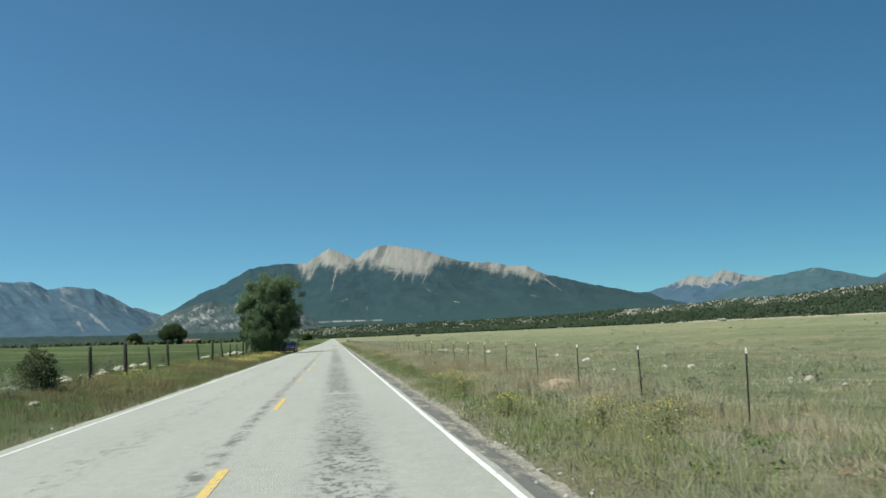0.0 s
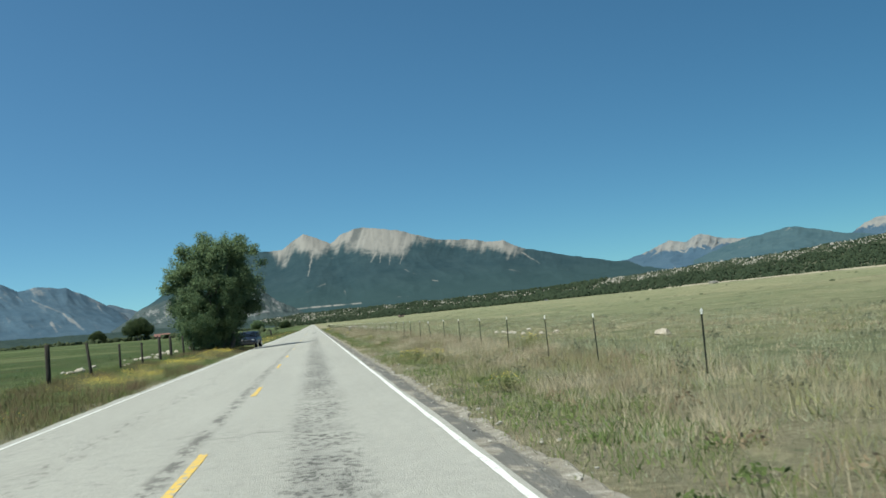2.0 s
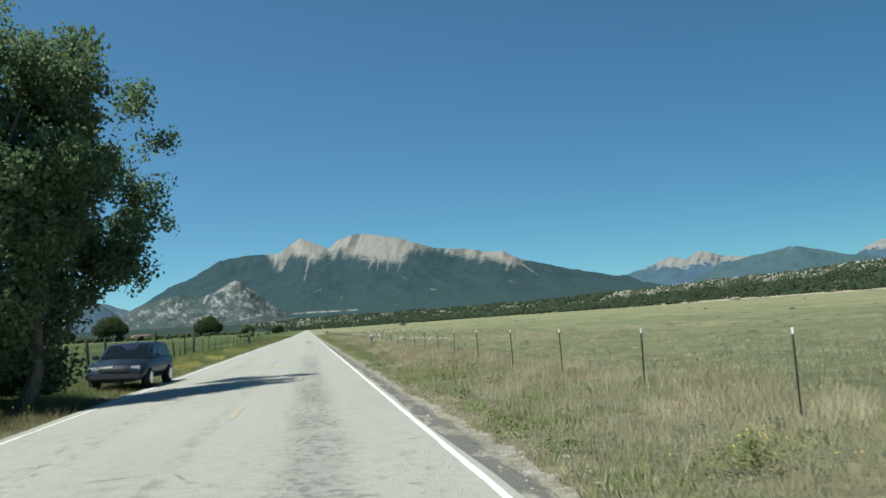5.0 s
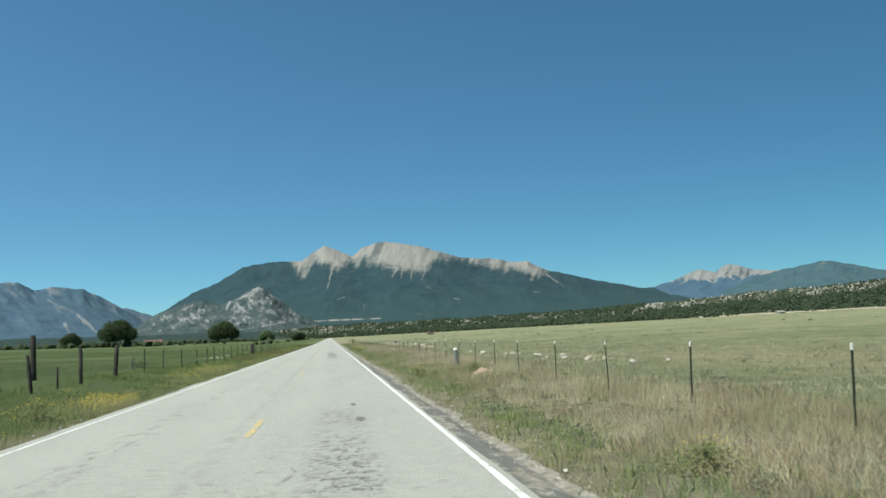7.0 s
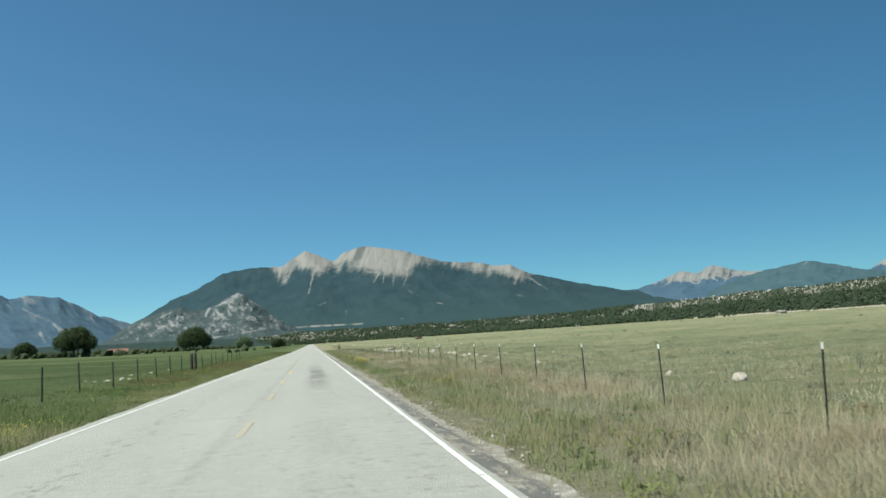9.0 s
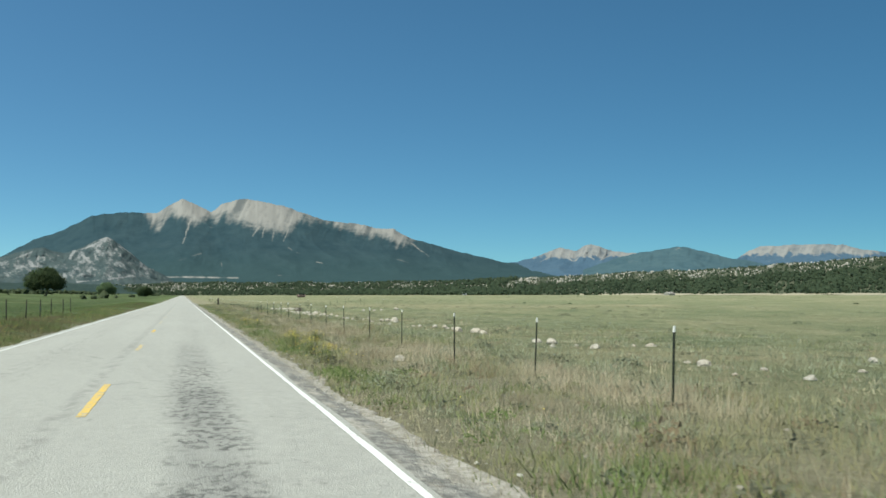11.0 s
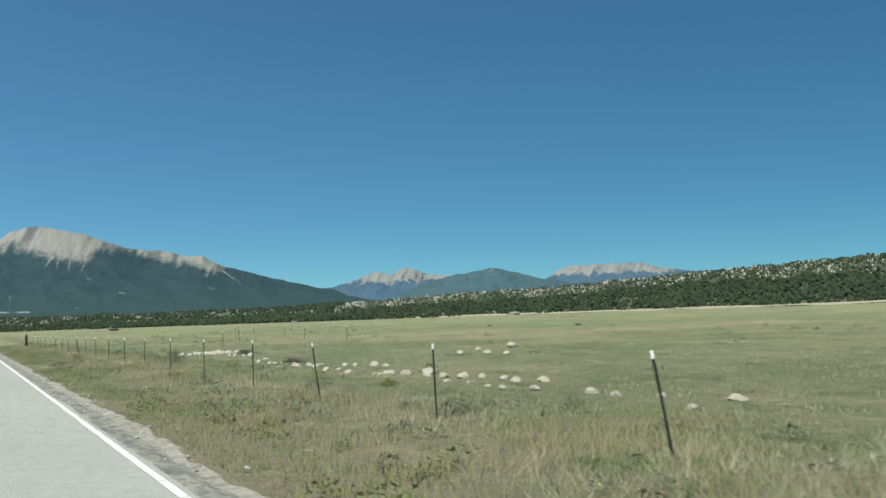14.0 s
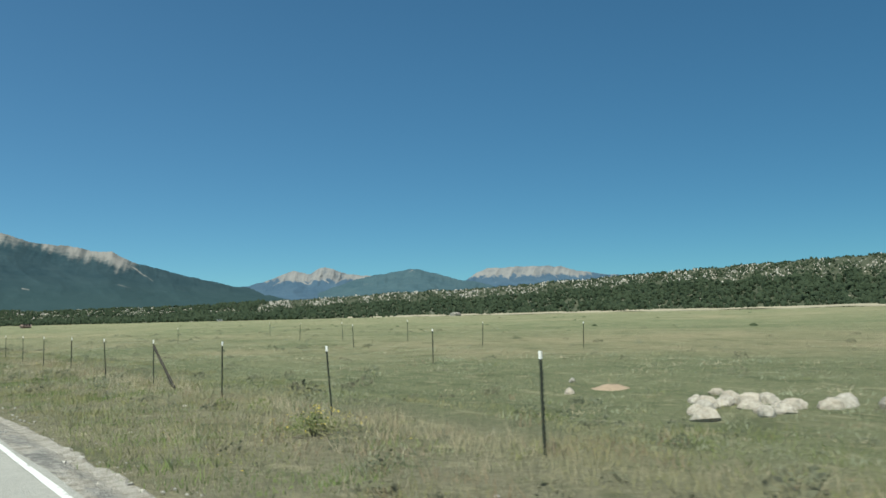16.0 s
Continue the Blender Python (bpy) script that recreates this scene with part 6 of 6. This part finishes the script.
# ---------------------------------------------------------------- parked car
CAR_PAINT = Nodes("dark_blue_car_paint", 0.42, 0.0, 0.3)
CAR_PAINT.b.inputs["Coat Weight"].default_value = 0.15
CAR_PAINT = CAR_PAINT.done((0.012, 0.018, 0.034))
GLASS = Nodes("tinted_car_glass", 0.06, 0.0, 0.8).done((0.012, 0.016, 0.020))
RUBBER = plain("black_rubber", (0.018, 0.018, 0.018), 0.9)
CHROME = plain("bright_metal", (0.55, 0.56, 0.58), 0.25, 1.0, 0.05)
LAMP = Nodes("headlight_glass", 0.15, 0.0, 0.6).done((0.30, 0.32, 0.34))
BLACK = plain("black_trim", (0.02, 0.02, 0.022), 0.6)


def loft(bm, sections):
    """Closed body through cross-sections: each (y, [(x, z), ...]) for the right half, mirrored."""
    rings = []
    for y, half in sections:
        pts = list(half) + [(-x, z) for x, z in reversed(half)]
        rings.append([bm.verts.new((x, y, z)) for x, z in pts])
    n = len(rings[0])
    for a, b in zip(rings, rings[1:]):
        for i in range(n):
            bm.faces.new((a[i], a[(i + 1) % n], b[(i + 1) % n], b[i]))
    bm.faces.new(rings[0][::-1])
    bm.faces.new(rings[-1])
    bmesh.ops.recalc_face_normals(bm, faces=bm.faces)


def parked_car(x, y):
    car = new("car")
    bm = bmesh.new()
    low = [(0.0, 0.26), (0.55, 0.26), (0.80, 0.32)]
    loft(bm, [(-2.28, low + [(0.80, 0.52), (0.76, 0.74), (0.0, 0.78)]), (-2.16, low + [(0.90, 0.55), (0.87, 0.88), (0.0, 0.93)]), (-1.6, low + [(0.92, 0.60), (0.90, 0.97), (0.0, 1.03)]), (-1.0, low + [(0.93, 0.62), (0.91, 1.02), (0.0, 1.08)]),
              (0.2, low + [(0.93, 0.62), (0.91, 1.04), (0.0, 1.06)]), (1.9, low + [(0.92, 0.62), (0.90, 1.06), (0.0, 1.08)]), (2.25, low + [(0.88, 0.60), (0.86, 1.02), (0.0, 1.05)])])
    bmesh.ops.bevel(bm, geom=[e for e in bm.edges if e.calc_face_angle(0) > 0.5], offset=0.03, segments=2, affect="EDGES")
    smooth(part("body", bm, CAR_PAINT, car))
    bm = bmesh.new()
    loft(bm, [(-1.05, [(0.0, 1.02), (0.84, 1.02), (0.83, 1.05), (0.0, 1.06)]), (-0.30, [(0.0, 1.02), (0.84, 1.02), (0.68, 1.60), (0.0, 1.64)]), (1.2, [(0.0, 1.02), (0.84, 1.02), (0.68, 1.64), (0.0, 1.68)]),
              (1.9, [(0.0, 1.02), (0.84, 1.02), (0.70, 1.58), (0.0, 1.62)]), (2.18, [(0.0, 1.02), (0.82, 1.02), (0.80, 1.08), (0.0, 1.09)])])
    smooth(part("cabin", bm, CAR_PAINT, car))
    bm = bmesh.new()
    vs = [bm.verts.new(p) for p in ((-0.76, -1.045, 1.09), (0.76, -1.045, 1.09), (0.62, -0.37, 1.57), (-0.62, -0.37, 1.57))]
    bm.faces.new(vs)
    bmesh.ops.solidify(bm, geom=bm.faces[:], thickness=0.012)
    part("windscreen", bm, GLASS, car, "dark tinted windscreen")
    for s in (-1, 1):
        for y0, y1 in ((-0.55, 0.35), (0.42, 1.25), (1.32, 1.85)):
            bm = bmesh.new()
            top = 1.52
            off = 0.42 if y0 < -0.5 else 0.0
            q = ((s * 0.835, y0 - 0.1, 1.08), (s * 0.835, y1, 1.08), (s * 0.725, y1 - 0.04, top), (s * 0.725, y0 + off, top))
            bm.faces.new([bm.verts.new(p) for p in (q if s > 0 else q[::-1])])
            bmesh.ops.solidify(bm, geom=bm.faces[:], thickness=-0.012)
            part("side_window", bm, GLASS, car)
        bm = bmesh.new()
        box(bm, s * 0.66 - 0.16, s * 0.66 + 0.16, -2.265, -2.12, 0.66, 0.83, 0.03)
        part("headlight", bm, LAMP, car, "clear headlight")
        bm = bmesh.new()
        box(bm, s * 1.0 - 0.11, s * 1.0 + 0.11, -0.80, -0.66, 1.06, 1.22, 0.03)
        part("mirror", bm, CAR_PAINT, car)
        for wy in (-1.42, 1.38):
            bm = bmesh.new()
            bmesh.ops.create_cone(bm, cap_ends=True, segments=28, radius1=0.36, radius2=0.36, depth=0.24, matrix=Matrix.Translation((s * 0.83, wy, 0.34)) @ Matrix.Rotation(math.pi / 2, 4, "Y"))
            bmesh.ops.bevel(bm, geom=[e for e in bm.edges if abs(e.calc_face_angle(0)) > 1], offset=0.04, segments=2, affect="EDGES")
            wheel = smooth(part("wheel", bm, RUBBER, car))
            bm = bmesh.new()
            bmesh.ops.create_cone(bm, cap_ends=True, segments=20, radius1=0.23, radius2=0.20, depth=0.05, matrix=Matrix.Translation((s * 0.945, wy, 0.34)) @ Matrix.Rotation(s * math.pi / 2, 4, "Y"))
            part("rim", bm, CHROME, wheel, "grey alloy rim")
    bm = bmesh.new()
    box(bm, -0.48, 0.48, -2.30, -2.20, 0.62, 0.76, 0.02)
    part("grille", bm, BLACK, car, "black grille")
    bm = bmesh.new()
    box(bm, -0.86, 0.86, -2.34, -2.20, 0.34, 0.54, 0.05)
    part("bumper", bm, BLACK, car, "dark front bumper")
    for p in car.children:   # a low car
        if p.name.split(".")[0] != "wheel":
            for v in p.data.vertices:
                v.co.z = min(v.co.z, 0.36 + (v.co.z - 0.36) * 0.86)
    car.matrix_basis = pose(x, y, float(ground_z(x, y)) + 0.03, 0, 1.5, -4)
    return tagged(car, "dark blue car parked on the verge under the tree", "car")


parked_car(-4.45, 122.0)


# ---------------------------------------------------------------- far houses
def house(x, y, w, d, h, wall_c, roof_c, label, turn=0):
    root = new("house")
    bm = bmesh.new()
    box(bm, -w / 2, w / 2, -d / 2, d / 2, -0.6, h)
    part("wall", bm, plain("house_wall", wall_c, 0.9), root)
    bm = bmesh.new()
    pts = [(-w / 2 - 0.4, -d / 2 - 0.5, h), (w / 2 + 0.4, -d / 2 - 0.5, h), (w / 2 + 0.4, 0, h + d * 0.28), (-w / 2 - 0.4, 0, h + d * 0.28), (-w / 2 - 0.4, d / 2 + 0.5, h), (w / 2 + 0.4, d / 2 + 0.5, h)]
    v = [bm.verts.new(p) for p in pts]
    for f in ((0, 1, 2, 3), (3, 2, 5, 4), (0, 3, 4), (1, 5, 2), (0, 4, 5, 1)):
        bm.faces.new([v[i] for i in f])
    part("roof", bm, plain("house_roof", roof_c, 0.8), root)
    for k in (-0.3, 0.0, 0.3):
        bm = bmesh.new()
        box(bm, k * w - 0.5, k * w + 0.5, -d / 2 - 0.06, -d / 2 + 0.02, 1.0, 2.1)
        part("window", bm, GLASS, root)
    root.matrix_basis = pose(x, y, float(ground_z(x, y)), 0, 0, turn)
    return tagged(root, label, "house")


house(71, 760, 4, 3, 0.9, (0.13, 0.085, 0.065), (0.17, 0.12, 0.10), "low reddish farm building at the foot of the hills", 10)
house(265, 1046, 3, 3, 0.9, (0.34, 0.33, 0.31), (0.30, 0.30, 0.29), "small white farm building far across the meadow", -15)
house(-92, 625, 9, 6, 1.5, (0.12, 0.07, 0.055), (0.15, 0.075, 0.06), "long red-roofed barn beyond the pasture", 5)
house(379, 855, 8, 5, 1.2, (0.30, 0.28, 0.23), (0.28, 0.26, 0.23), "low tan building at the edge of the trees", 25)
house(-210, 760, 4.5, 3.5, 1.4, (0.5, 0.49, 0.47), (0.35, 0.35, 0.35), "small white house among the valley shrubs", 0)
